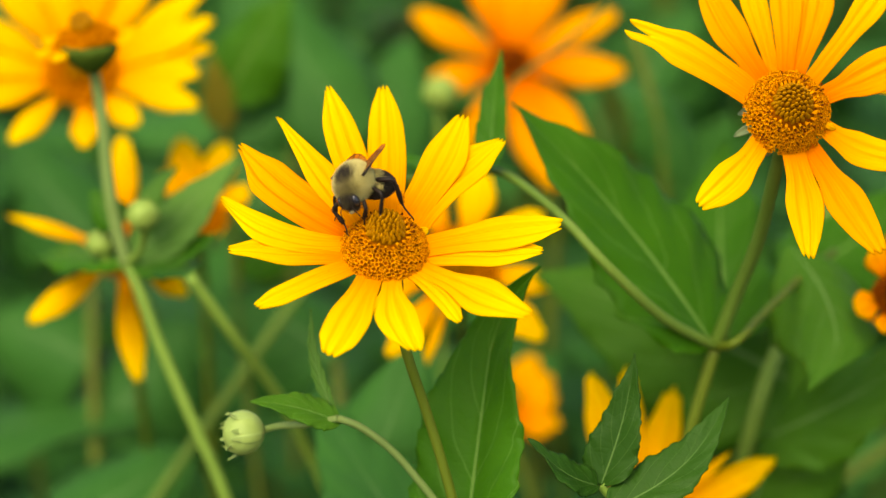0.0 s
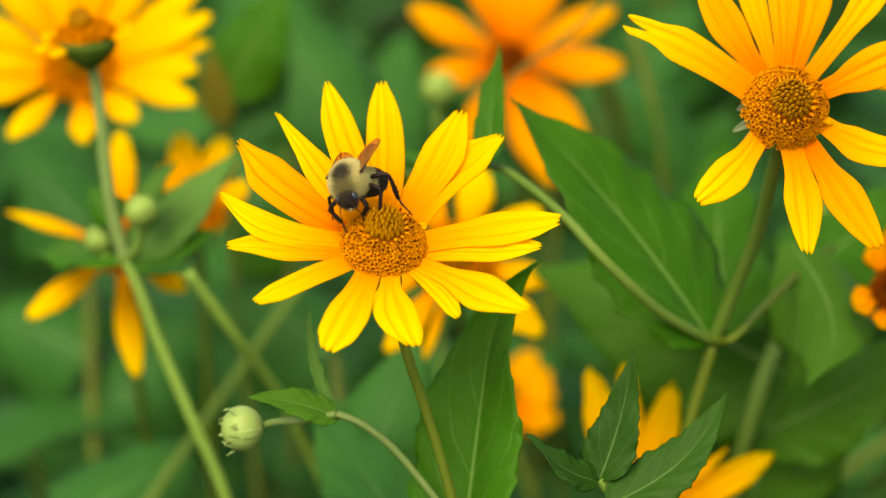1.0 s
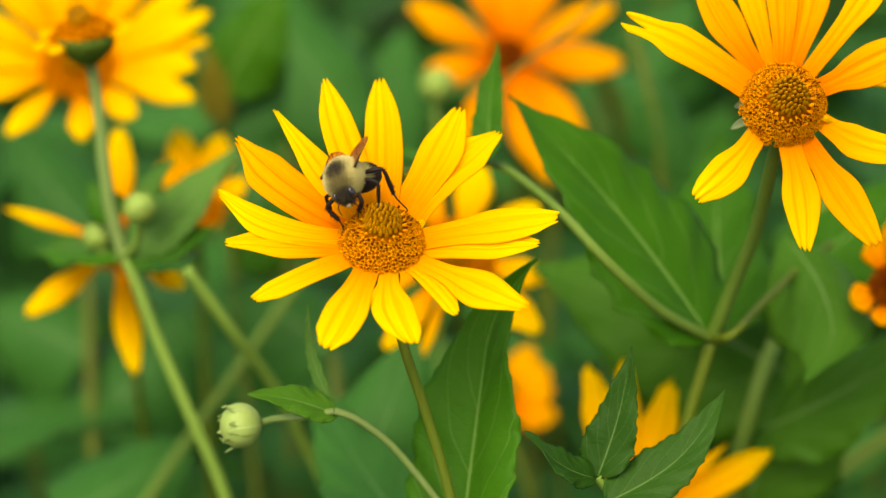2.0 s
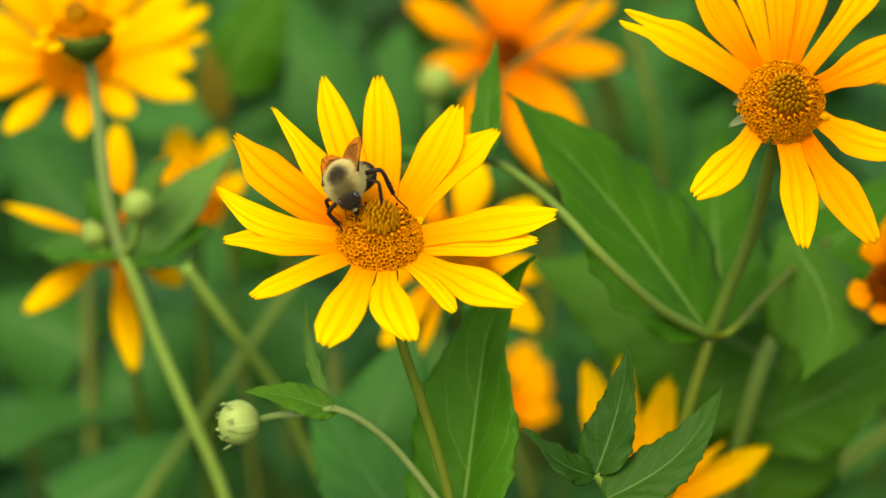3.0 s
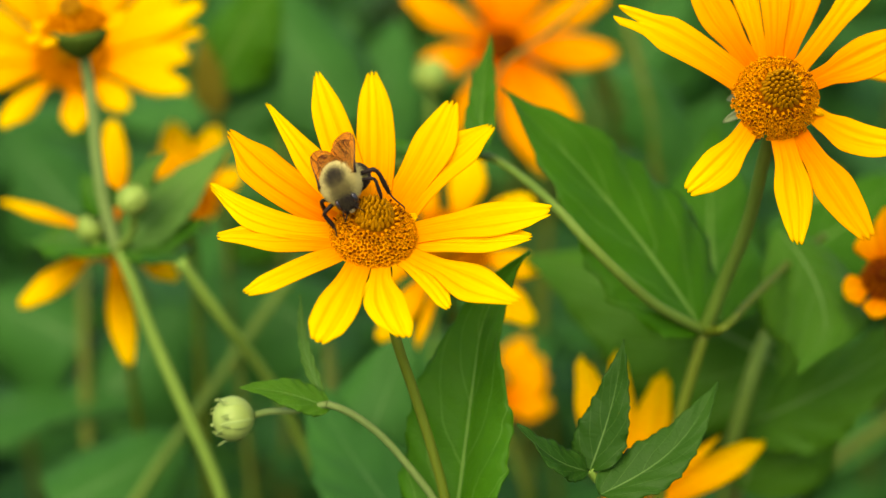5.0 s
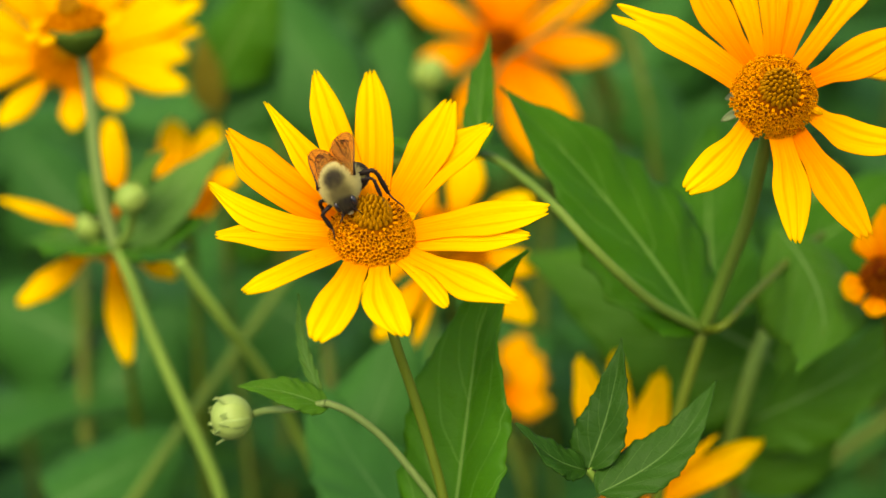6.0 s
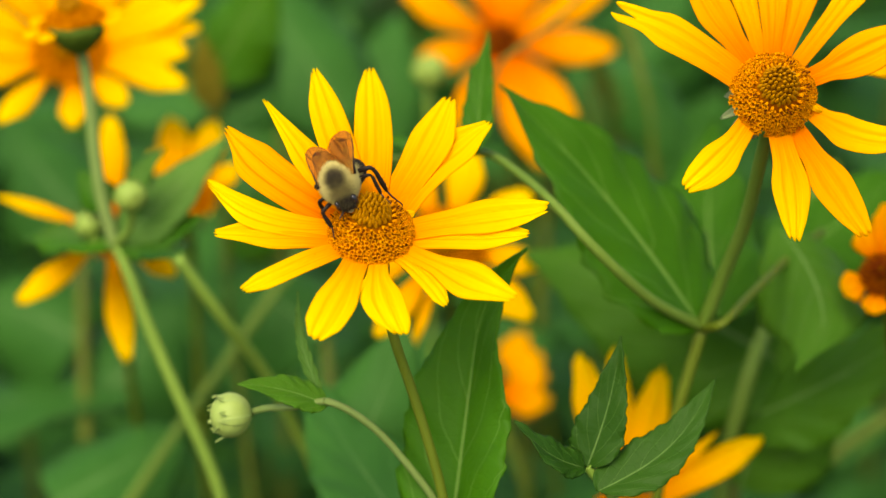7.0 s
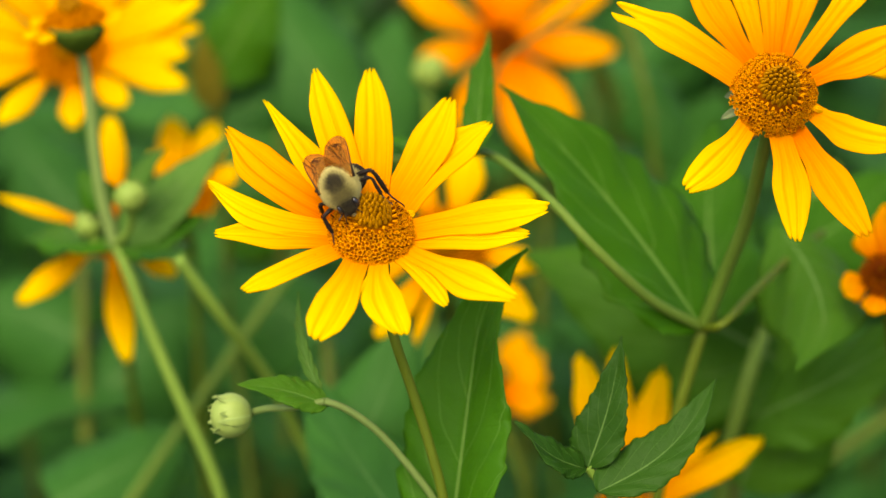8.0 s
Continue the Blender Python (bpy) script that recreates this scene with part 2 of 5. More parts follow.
def sheet(name, point, nu, nv, thick, mats):
    """A closed thin sheet: point(u, v) with u in 0..1 along it and v in -1..1 across it."""
    top, uvs = [], []
    for i in range(nu + 1):
        for j in range(nv + 1):
            u, v = i / nu, 2 * j / nv - 1
            top.append(Vector(point(u, v)))
            uvs.append((u, (v + 1) / 2))
    n, w = len(top), nv + 1
    low = []
    for i in range(nu + 1):
        for j in range(nv + 1):
            a = top[min(i + 1, nu) * w + j] - top[max(i - 1, 0) * w + j]
            b = top[i * w + min(j + 1, nv)] - top[i * w + max(j - 1, 0)]
            nrm = a.cross(b)
            nrm = nrm.normalized() if nrm.length > 1e-12 else Vector((0, 0, 1))
            low.append(top[i * w + j] - nrm * thick)
    faces = []
    for i in range(nu):
        for j in range(nv):
            a = i * w + j
            faces.append((a, a + w, a + w + 1, a + 1))
            faces.append((a + n, a + 1 + n, a + w + 1 + n, a + w + n))
    for i in range(nu):
        for j, flip in ((0, False), (nv, True)):
            a, b = i * w + j, (i + 1) * w + j
            faces.append((a, a + n, b + n, b) if not flip else (a, b, b + n, a + n))
    for j in range(nv):
        for i, flip in ((0, True), (nu, False)):
            a, b = i * w + j, i * w + j + 1
            faces.append((a, a + n, b + n, b) if not flip else (a, b, b + n, a + n))
    return mesh_of(name, top + low, faces, mats, uvs + uvs)


def step(a, b, x):
    x = min(max((x - a) / (b - a), 0), 1)
    return x * x * (3 - 2 * x)


def petal_mesh(length, width, bow, twist, mat, rng, fine=True, notch=0.0):
    """Ray petal along x: narrow root, broad middle, toothed tip, two long furrows."""
    blunt = rng.uniform(0.50, 0.72)
    teeth = rng.uniform(0.025, 0.06)
    cup, lean = rng.uniform(0.10, 0.22), rng.uniform(-0.05, 0.05)
    wave, phase = rng.uniform(0.0, 0.02), rng.uniform(0, 6.3)
    peak = rng.uniform(0.50, 0.62)

    def point(u, v):
        w = 0.40 + 0.60 * step(0, peak, u) if u < peak else 1 - (1 - blunt) * step(peak, 1.06, u) ** 1.6
        end = 1 - 0.10 * v * v - 0.10 * abs(v) ** 5 - teeth * (1 - math.cos(v * 9.0 + lean * 30)) * 0.5 - notch * math.exp(-(v / 0.3) ** 2)
        x = u * (1 + (end - 1) * u ** 3)
        y = v * w * width / 2 / length + lean * u * u
        z = bow * 4 * u * (1 - u) * 0.5 - cup * (v * v) * w * width / length * (0.35 + 0.5 * math.sin(u * 2.6))
        z += 0.058 * width / length * math.cos(v * 8.2) * math.sin(min(u * 2.4, 1.57))
        z += wave * math.sin(u * 7 + phase) * v
        a = radians(twist) * u
        yc = lean * u * u
        dy = y - yc
        return Vector((x, yc + dy * math.cos(a) - z * math.sin(a) * 0.3, z + dy * math.sin(a))) * length

    return sheet("petal", point, 26 if fine else 14, 14 if fine else 8, 0.00016, [mat])


def through_points(xs, ys):
    """A smooth curve through a few points, with no overshoot."""
    slope = [(ys[i + 1] - ys[i]) / (xs[i + 1] - xs[i]) for i in range(len(xs) - 1)]
    lean = [slope[0]] + [0.0 if a * b <= 0 else 2 * a * b / (a + b) for a, b in zip(slope, slope[1:])] + [slope[-1]]

    def value(x):
        i = max(k for k in range(len(xs) - 1) if xs[k] <= x or k == 0)
        h = xs[i + 1] - xs[i]
        t = min(max((x - xs[i]) / h, 0), 1)
        return ((2 * t ** 3 - 3 * t * t + 1) * ys[i] + (t ** 3 - 2 * t * t + t) * h * lean[i]
                + (3 * t * t - 2 * t ** 3) * ys[i + 1] + (t ** 3 - t * t) * h * lean[i + 1])
    return value


def ray_mesh(length, bow, lean, at, widths, notch, twist, tip, mat, rng):
    """Ray petal along x whose width (mm) is given at three places along it: furrowed, cupped, with a finely toothed tip."""
    outline = through_points((0.0, *at, 1.0), (0.84 * widths[0], *widths, tip * widths[2]))
    mm = 1 / (length * 1000)
    cup = 0.09
    groove = rng.uniform(0.24, 0.36)
    wave, phase = rng.uniform(0.002, 0.007), rng.uniform(0, 6.3)
    teeth = rng.uniform(0.020, 0.042), rng.uniform(0.020, 0.042)
    slant = rng.uniform(-0.03, 0.03)

    def point(u, v):
        half = outline(u) * mm / 2
        end = 1 - 0.030 * v * v - 0.05 * v ** 6 + slant * v - notch * math.exp(-(v / 0.22) ** 2)
        end -= sum(d * math.exp(-((v - g) / 0.11) ** 2) for d, g in zip(teeth, (-groove, groove)))
        x = u * (1 + (end - 1) * u ** 4)
        y = v * half
        z = 2 * bow * u * (1 - u) - cup * v * v * half * (0.7 + 0.5 * math.sin(u * 2.6))
        z -= 0.16 * half * sum(math.exp(-((v - g) / 0.13) ** 2) for g in (-groove, groove)) * math.sin(min(u * 2.4, 1.57))
        z += wave * math.sin(u * 6 + phase + v) * v + 0.0015 * math.sin(u * 13 + phase)
        a = radians(twist) * u
        return Vector((x, lean * 4 * u * (1 - u) + y * math.cos(a), z + y * math.sin(a))) * length

    return sheet("petal", point, 30, 20, 0.00016, [mat])


def ray(head, radius, bearing, length, rise, bow, lean, at, widths, mat=None, notch=0.0, twist=0.0, low=0.0, tip=0.6):
    """One ray petal of a flower head: bearing and rise in degrees, length and widths in mm; low: how far under its neighbours it sits (mm)."""
    rng = random.Random(int(bearing * 7 + length * 10))
    m = pose(0, 0, 0, 0, 0, bearing) @ pose(radius * 0.9, 0, -0.0002 - low / 1000, 0, -rise, 0)
    return part("petal", ray_mesh(length / 1000, bow, lean, at, widths, notch, twist, tip, mat or PETAL, rng), head, m)


def leaf_mesh(length, width, droop, fold, curl, mat, rng, teeth=9, nu=44, nv=14, bend=None, hook=0.0, belly=0.62, bite=0.07):
    """Ovate toothed leaf along x, folded along its midrib and drooping to the tip."""
    phase = rng.uniform(0, 6.3)
    sway = rng.uniform(-0.06, 0.06) if bend is None else bend
    ripple = rng.uniform(0.008, 0.02)

    def point(u, v):
        w = math.sin(math.pi * min(u, 1) ** belly) ** 0.95 if 0 < u < 1 else 0.0
        w = max(w * (1.0 - 0.15 * u), 0.012)
        saw = (u * teeth) % 1.0
        w *= 1 + (bite * min(saw / 0.76, (1 - saw) / 0.24) * (0.62 + 0.38 * math.sin(u * 37 + phase + v)) if abs(v) > 0.8 and 0.08 < u < 0.97 else 0.0)
        y = v * w * width / 2 / length
        z = -droop * u * u + abs(y) * math.tan(radians(fold)) - curl * (y * y) * 6
        z += ripple * math.sin(u * 16 + phase + (2 if v > 0 else 0)) * abs(v) ** 1.5
        z += 0.010 * math.cos((u * 6.5 - abs(v) * 1.4) * 6.28) * abs(v) * w
        return Vector((u, y + sway * math.sin(u * 3.1) + hook * max(u - 0.68, 0) ** 2 * 9.8, z)) * length

    return sheet("leaf", point, nu, nv, 0.00022, [mat])


def tube_mesh(name, points, r0, r1, mat, sides=10, steps=8):
    """A round stem through the points, tapering from r0 to r1."""
    pts = [Vector(p) for p in points]
    cut = [0.0]
    for p, q in zip(pts, pts[1:]):
        cut.append(cut[-1] + (q - p).length)
    slope = []
    for i in range(len(pts)):
        lo, hi = max(i - 1, 0), min(i + 1, len(pts) - 1)
        if lo < i < hi:
            f, g = cut[i] - cut[lo], cut[hi] - cut[i]
            slope.append(((pts[i] - pts[lo]) / f * g + (pts[hi] - pts[i]) / g * f) / (f + g))
        else:
            slope.append((pts[hi] - pts[lo]) / (cut[hi] - cut[lo]))
    line, size = [], []
    for i in range(len(pts) - 1):
        h = cut[i + 1] - cut[i]
        for k in range(steps + (i == len(pts) - 2)):
            t = k / steps
            line.append((2 * t ** 3 - 3 * t * t + 1) * pts[i] + (t ** 3 - 2 * t * t + t) * h * slope[i]
                        + (3 * t * t - 2 * t ** 3) * pts[i + 1] + (t ** 3 - t * t) * h * slope[i + 1])
            size.append(r0 + (r1 - r0) * (cut[i] + t * h) / cut[-1])
    verts, faces = [], []
    ref = Vector((0.3, 1, 0.1))
    for i, p in enumerate(line):
        along = (line[min(i + 1, len(line) - 1)] - line[max(i - 1, 0)]).normalized()
        a = along.cross(ref).normalized()
        b = along.cross(a)
        r = size[i]
        for k in range(sides):
            t = 2 * math.pi * k / sides
            rr = r * (1 + 0.06 * math.cos(3 * t + i * 0.15))
            verts.append(p + (a * math.cos(t) + b * math.sin(t)) * rr)
    for i in range(len(line) - 1):
        for k in range(sides):
            a, b = i * sides + k, i * sides + (k + 1) % sides
            faces.append((a, b, b + sides, a + sides))
    faces.append(tuple(range(sides))[::-1])
    faces.append(tuple(range(len(verts) - sides, len(verts))))
    return mesh_of(name, verts, faces, [mat])


def stem(plant, points, r0, r1, mat=None, name="stem", label=""):
    base = plant.location
    return part(name, tube_mesh(name, [Vector(p) - base for p in points], r0, r1, mat or STEM), plant, label=label)


def leaf(plant, base, tip, facing, width, droop=0.1, fold=12, curl=0.3, mat=None, teeth=9, seed=0, label="", fine=True, bend=None, hook=0.0, belly=0.62, bite=0.07):
    """A leaf from its base to its tip; facing is the way its upper side looks."""
    rng = random.Random(seed)
    base, tip = Vector(base), Vector(tip)
    x = tip - base
    z = Vector(facing).normalized()
    length = x.length / math.sqrt(1 + droop * droop)
    z = (z - x.normalized() * z.dot(x.normalized())).normalized()
    chord = x.normalized()
    a = math.atan(droop)
    along = chord * math.cos(a) + z * math.sin(a)
    mesh = leaf_mesh(length, width, droop, fold, curl, mat or LEAF, rng, teeth, *((90, 14) if fine else (20, 8)), bend, hook, belly, bite)
    return part("leaf", mesh, plant, within(plant.location, axes(base, along, z)), label)


def dome(r, radius, height, cone, mid):
    """Height of the flower disc at radius r: a cushion with a raised middle."""
    q = r / radius
    return height * (1 - q ** 2.8) + cone * (0.62 * math.exp(-(q / mid) ** 7) + 0.38 * math.exp(-(q / mid * 1.36) ** 2))


def even_radii(radius, height, cone, count, lo, hi, mid):
    """Radii that spread count florets evenly over the disc between lo and hi, and the reach of each."""
    rs = np.linspace(lo, hi, 400)
    zs = np.array([dome(r, radius, height, cone, mid) for r in rs])
    ring = (rs[1:] + rs[:-1]) / 2 * np.hypot(np.diff(rs), np.diff(zs))
    total = np.concatenate(([0], np.cumsum(ring)))
    return [float(r) for r in np.interp((np.arange(count) + 0.5) / count, total / total[-1], rs)], math.sqrt(2 * total[-1] / count) * 0.95


def disc_meshes(radius, height, cone, count, buds, rng, dark_disc=False, fine=True):
    """The disc's cushion, its open florets, its closed florets and its dark anthers."""
    verts, faces = [], []
    rings, sides = 12, 40
    for i in range(rings + 1):
        r = radius * 0.97 * i / rings
        for k in range(sides):
            a = 2 * math.pi * k / sides
            verts.append((r * math.cos(a), r * math.sin(a), dome(r, radius, height, cone, buds) - 0.0004))
    for k in range(sides):
        a = 2 * math.pi * k / sides
        verts.append((radius * 0.55 * math.cos(a), radius * 0.55 * math.sin(a), -0.0022))
    for i in range(rings + 1):
        for k in range(sides):
            a, b = i * sides + k, i * sides + (k + 1) % sides
            faces.append((a, a + sides, b + sides, b))
    faces.append(tuple(range(len(verts) - sides, len(verts)))[::-1])
    inner_faces = int(rings * (buds + 0.05)) * sides
    cushion = mesh_of("flower_head", verts, faces, [RECEPTACLE, CONE_GROUND], index=[1 if i < inner_faces else 0 for i in range(len(faces))])
    ov, of, oi, cv, cf, av, af, sv, sf = [], [], [], [], [], [], [], [], []
    inner, gap_in = even_radii(radius, height, cone, count // 4, 0.0, radius * buds, buds)
    outer, gap_out = even_radii(radius, height, cone, count - count // 4, radius * buds, radius, buds)
    radii = inner + outer
    for n in range(count):
        r = radii[n]
        gap = gap_in if r < radius * buds else gap_out
        a = n * 2.399963 + rng.uniform(-0.03, 0.03)
        e = radius * 0.02
        slope = (dome(r + e, radius, height, cone, buds) - dome(max(r - e, 0), radius, height, cone, buds)) / (e + min(r, e))
        up = Vector((-slope * math.cos(a), -slope * math.sin(a), 1.0)).normalized()
        up = (up + Vector((math.cos(a), math.sin(a), 0)) * 0.15 + Vector((rng.uniform(-.28, .28), rng.uniform(-.28, .28), 0))).normalized()
        m = axes((r * math.cos(a), r * math.sin(a), dome(r, radius, height, cone, buds) - 0.0004), Vector((-math.sin(a), math.cos(a), 0)), up)
        if r < radius * buds:
            inward = Vector((-math.cos(a), -math.sin(a), 0)) * (0.22 + 0.85 * r / (radius * buds))
            m = axes(m.translation, Vector((-math.sin(a), math.cos(a), 0)), up + inward)
            s = gap * (0.80 + 0.10 * r / (radius * buds))
            tall = gap * (1.9 + 1.7 * r / (radius * buds)) * rng.uniform(0.85, 1.1)
            k0 = len(cv)
            for h, q in ((0, 0.75), (0.30, 1.0), (0.62, 0.70), (0.90, 0.28)):
                for k in range(6):
                    t = k * math.pi / 3
                    cv.append(m @ Vector((math.cos(t) * s * q, math.sin(t) * s * q, h * tall)))
            cv.append(m @ Vector((0, 0, tall)))
            for i in range(3):
                for k in range(6):
                    p, q = k0 + i * 6 + k, k0 + i * 6 + (k + 1) % 6
                    cf.append((p, q, q + 6, p + 6))
            for k in range(6):
                cf.append((k0 + 18 + k, k0 + 18 + (k + 1) % 6, k0 + 24))
        else:
            s, tall = gap * rng.uniform(0.78, 1.02), gap * rng.uniform(1.6, 2.4)
            k0, spin = len(ov), rng.uniform(0, 6)
            for h, q, o in ((0, 0.55, 0.55), (0.75, 0.70, 0.70), (1.0, 1.34, 0.92), (0.98, 0.96, 0.70), (0.35, 0.50, 0.50)):
                for k in range(10):
                    t = spin + k * math.pi / 5
                    w, hh = (q, h) if k % 2 == 0 else (o, h - 0.12 * (h > 0.9))
                    ov.append(m @ Vector((math.cos(t) * s * w, math.sin(t) * s * w, hh * tall)))
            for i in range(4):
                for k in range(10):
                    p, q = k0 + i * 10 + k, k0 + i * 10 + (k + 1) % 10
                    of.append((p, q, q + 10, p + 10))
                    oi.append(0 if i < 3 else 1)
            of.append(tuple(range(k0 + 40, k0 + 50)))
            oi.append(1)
            for prong in range(2 if rng.random() < 0.25 else 0):
                k0, t = len(sv), spin + prong * 3.14 + rng.uniform(-.5, .5)
                side = Vector((math.cos(t), math.sin(t), 0))
                for c, w in ((Vector((0, 0, tall * 0.6)), 0.20), (side * s * 0.35 + Vector((0, 0, tall * 1.12)), 0.20), (side * s * 0.85 + Vector((0, 0, tall * 1.10)), 0.10)):
                    for k in range(4):
                        a4 = k * 1.5708
                        sv.append(m @ (c + Vector((math.cos(a4), math.sin(a4), 0.3 * math.cos(a4))) * s * w))
                for i in range(2):
                    for k in range(4):
                        p, q = k0 + i * 4 + k, k0 + i * 4 + (k + 1) % 4
                        sf.append((p, q, q + 4, p + 4))
                sf.append((k0 + 8, k0 + 9, k0 + 10, k0 + 11))
            ring = abs(r / radius - buds - 0.06)
            if rng.random() < (0.55 if ring < 0.06 else 0.03):
                k0 = len(av)
                w, tip = gap * 0.32, m @ Vector((gap * rng.uniform(-.3, .3), gap * rng.uniform(-.3, .3), tall * 1.5))
                foot = m @ Vector((0, 0, tall * 0.6))
                for c in (foot, tip):
                    for k in range(5):
                        t = k * 1.2566
                        av.append(c + Vector((math.cos(t) * w, math.sin(t) * w, 0)))
                for k in range(5):
                    af.append((k0 + k, k0 + (k + 1) % 5, k0 + 5 + (k + 1) % 5, k0 + 5 + k))
                af.append(tuple(range(k0 + 5, k0 + 10)))
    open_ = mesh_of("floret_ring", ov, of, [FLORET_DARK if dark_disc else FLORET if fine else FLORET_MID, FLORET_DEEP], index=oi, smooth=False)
    closed = mesh_of("floret_cone", cv, cf, [FLORET_DARK if dark_disc else FLORET_BUD])
    dark = mesh_of("anther_ring", av, af, [ANTHER])
    curls = mesh_of("style_ring", sv, sf, [FLORET_DARK if dark_disc else FLORET])
    return cushion, open_, closed, dark, curls


def bract_mesh(length, width, mat, rng):
    def point(u, v):
        w = max((1 - u) ** 0.6 * (0.75 + 0.6 * u), 0.04)
        return Vector((u, v * w * width / 2 / length, -0.35 * u * u + 0.12 * v * v * w)) * length
    return sheet("bract", point, 8, 4, 0.00018, [mat])


def flower(plant, place, up, rows, radius, height=0.0022, cone=0.0028, count=240, buds=0.42, mat=None, seed=1, fine=True, label="", bracts=None, bract_size=1.0):
    """A flower head at place, looking along up. rows: each petal's bearing, length (mm), rise (degrees), width (mm), bow, twist."""
    rng = random.Random(seed)
    x = Vector((1, 0, 0)) - Vector(up) * Vector(up).x
    cushion, open_, closed, dark, curls = disc_meshes(radius, height, cone, count, buds, rng, mat == PETAL_ORANGE, fine)
    head = part("flower_head", cushion, plant, within(plant.location, axes(place, x, up)), label)
    part("floret_ring", open_, head, kind="stuff")
    part("floret_cone", closed, head, kind="stuff")
    part("anther_ring", dark, head, kind="stuff")
    part("style_ring", curls, head, kind="stuff")
    for n, (bearing, length, rise, width, bow, twist, *split) in enumerate(rows):
        mesh = petal_mesh(length / 1000, width / 1000, bow, twist, mat or PETAL, rng, fine, *split)
        m = pose(0, 0, 0, 0, 0, bearing) @ pose(radius * 0.9, 0, -0.0002 - 0.00022 * (n % 2), 0, -rise, 0)
        part("petal", mesh, head, m)
    bracts = (11 if fine else 7) if bracts is None else bracts
    for n in range(bracts):
        b = n * 360 / bracts + rng.uniform(-8, 8)
        mesh = bract_mesh(radius * rng.uniform(0.55, 0.80) * bract_size, radius * rng.uniform(0.28, 0.42), BRACT_PALE if bract_size > 1 else BRACT, rng)
        part("bract", mesh, head, pose(0, 0, 0, 0, 0, b) @ pose(radius * 0.62, 0, -0.0014, 0, rng.uniform(12, 48) / bract_size ** 2, 0))
    return head


def calyx_mesh(radius, depth):
    """A fluted green cup that holds a flower head; its mouth is at the top."""
    verts, faces = [], []
    rings, sides = 8, 30
    for i in range(rings + 1):
        q = i / rings
        for k in range(sides):
            a = 2 * math.pi * k / sides
            r = radius * (0.22 + 0.78 * math.sin(q * 1.57) ** 0.8) * (1 + 0.05 * math.cos(a * 9) * q)
            verts.append((r * math.cos(a), r * math.sin(a), depth * (q - 0.55)))
    for i in range(rings):
        for k in range(sides):
            a, b = i * sides + k, i * sides + (k + 1) % sides
            faces.append((a, b, b + sides, a + sides))
    faces += [tuple(range(sides))[::-1], tuple(range(len(verts) - sides, len(verts)))]
    return mesh_of("green_cup", verts, faces, [CUP])


def bud(plant, place, up, radius, seed=1, mat=None, flare=1.0):
    """A closed flower bud: a pale ball held by a cup of pointed green scales whose tips stand off."""
    rng = random.Random(seed)
    x = Vector((0.9, 0.3, 0.1)).cross(Vector(up)).normalized()
    verts, faces = [], []
    rings, sides = 12, 28
    for i in range(rings + 1):
        t = math.pi * (0.04 + 0.92 * i / rings)
        for k in range(sides):
            a = 2 * math.pi * k / sides
            r = radius * math.sin(t) * (1 + 0.03 * math.cos(a * 14) * math.sin(t)) * (1 - 0.06 * math.cos(t))
            verts.append((r * math.cos(a), r * math.sin(a), radius * 0.95 * (1 - math.cos(t)) - radius * 0.1))
    for i in range(rings):
        for k in range(sides):
            a, b = i * sides + k, i * sides + (k + 1) % sides
            faces.append((a, b, b + sides, a + sides))
    faces += [tuple(range(sides))[::-1], tuple(range(len(verts) - sides, len(verts)))]
    body = part("bud", mesh_of("bud", verts, faces, [mat or BUD]), plant, within(plant.location, axes(place, x, up)))
    for n in range(12):
        reach, off, wide = rng.uniform(0.70, 0.92), rng.uniform(0.6, 2.6) * flare, rng.uniform(0.24, 0.36)

        def point(u, v):
            t = math.pi * (0.08 + reach * u)
            w = max(wide * (1 - u ** 2.2) + 0.02, 0.02) * (0.7 + 0.3 * min(u * 4, 1)) * (1 + 0.25 * max(u - 0.7, 0) * math.sin(u * 60))
            r = radius * (math.sin(t) * (1 - 0.06 * math.cos(t)) - 0.026 + off * max(u - 0.70, 0) ** 1.3)
            return Vector((r * math.cos(v * w), r * math.sin(v * w), radius * 0.95 * (1 - math.cos(t)) - radius * 0.1))
        part("bud_scale", sheet("bud_scale", point, 12, 4, 0.00005, [mat or BUD_SCALE]), body, pose(0, 0, 0, rng.uniform(-4, 4), rng.uniform(-4, 4), n * 30 + rng.uniform(-6, 6)))
    return body


# ---- ground and far growth ----
GROUND = -0.02


def ground():
    bm = bmesh.new()
    bmesh.ops.create_grid(bm, x_segments=80, y_segments=80, size=1.0)
    for v in bm.verts:
        q = v.co.copy()
        v.co.x, v.co.y = 60 * q.x * abs(q.x) ** 1.5, 60 * q.y * abs(q.y) ** 1.5
        v.co.z = 0.03 * noise.noise((v.co.x * 2.0, v.co.y * 2.0, 0.3)) - 0.02
    me = bpy.data.meshes.new("ground")
    bm.to_mesh(me)
    bm.free()
    me.materials.append(SOIL)
    tagged(new("ground", me), "dark bare garden soil under the plants", "ground", kind="structure")


ground()


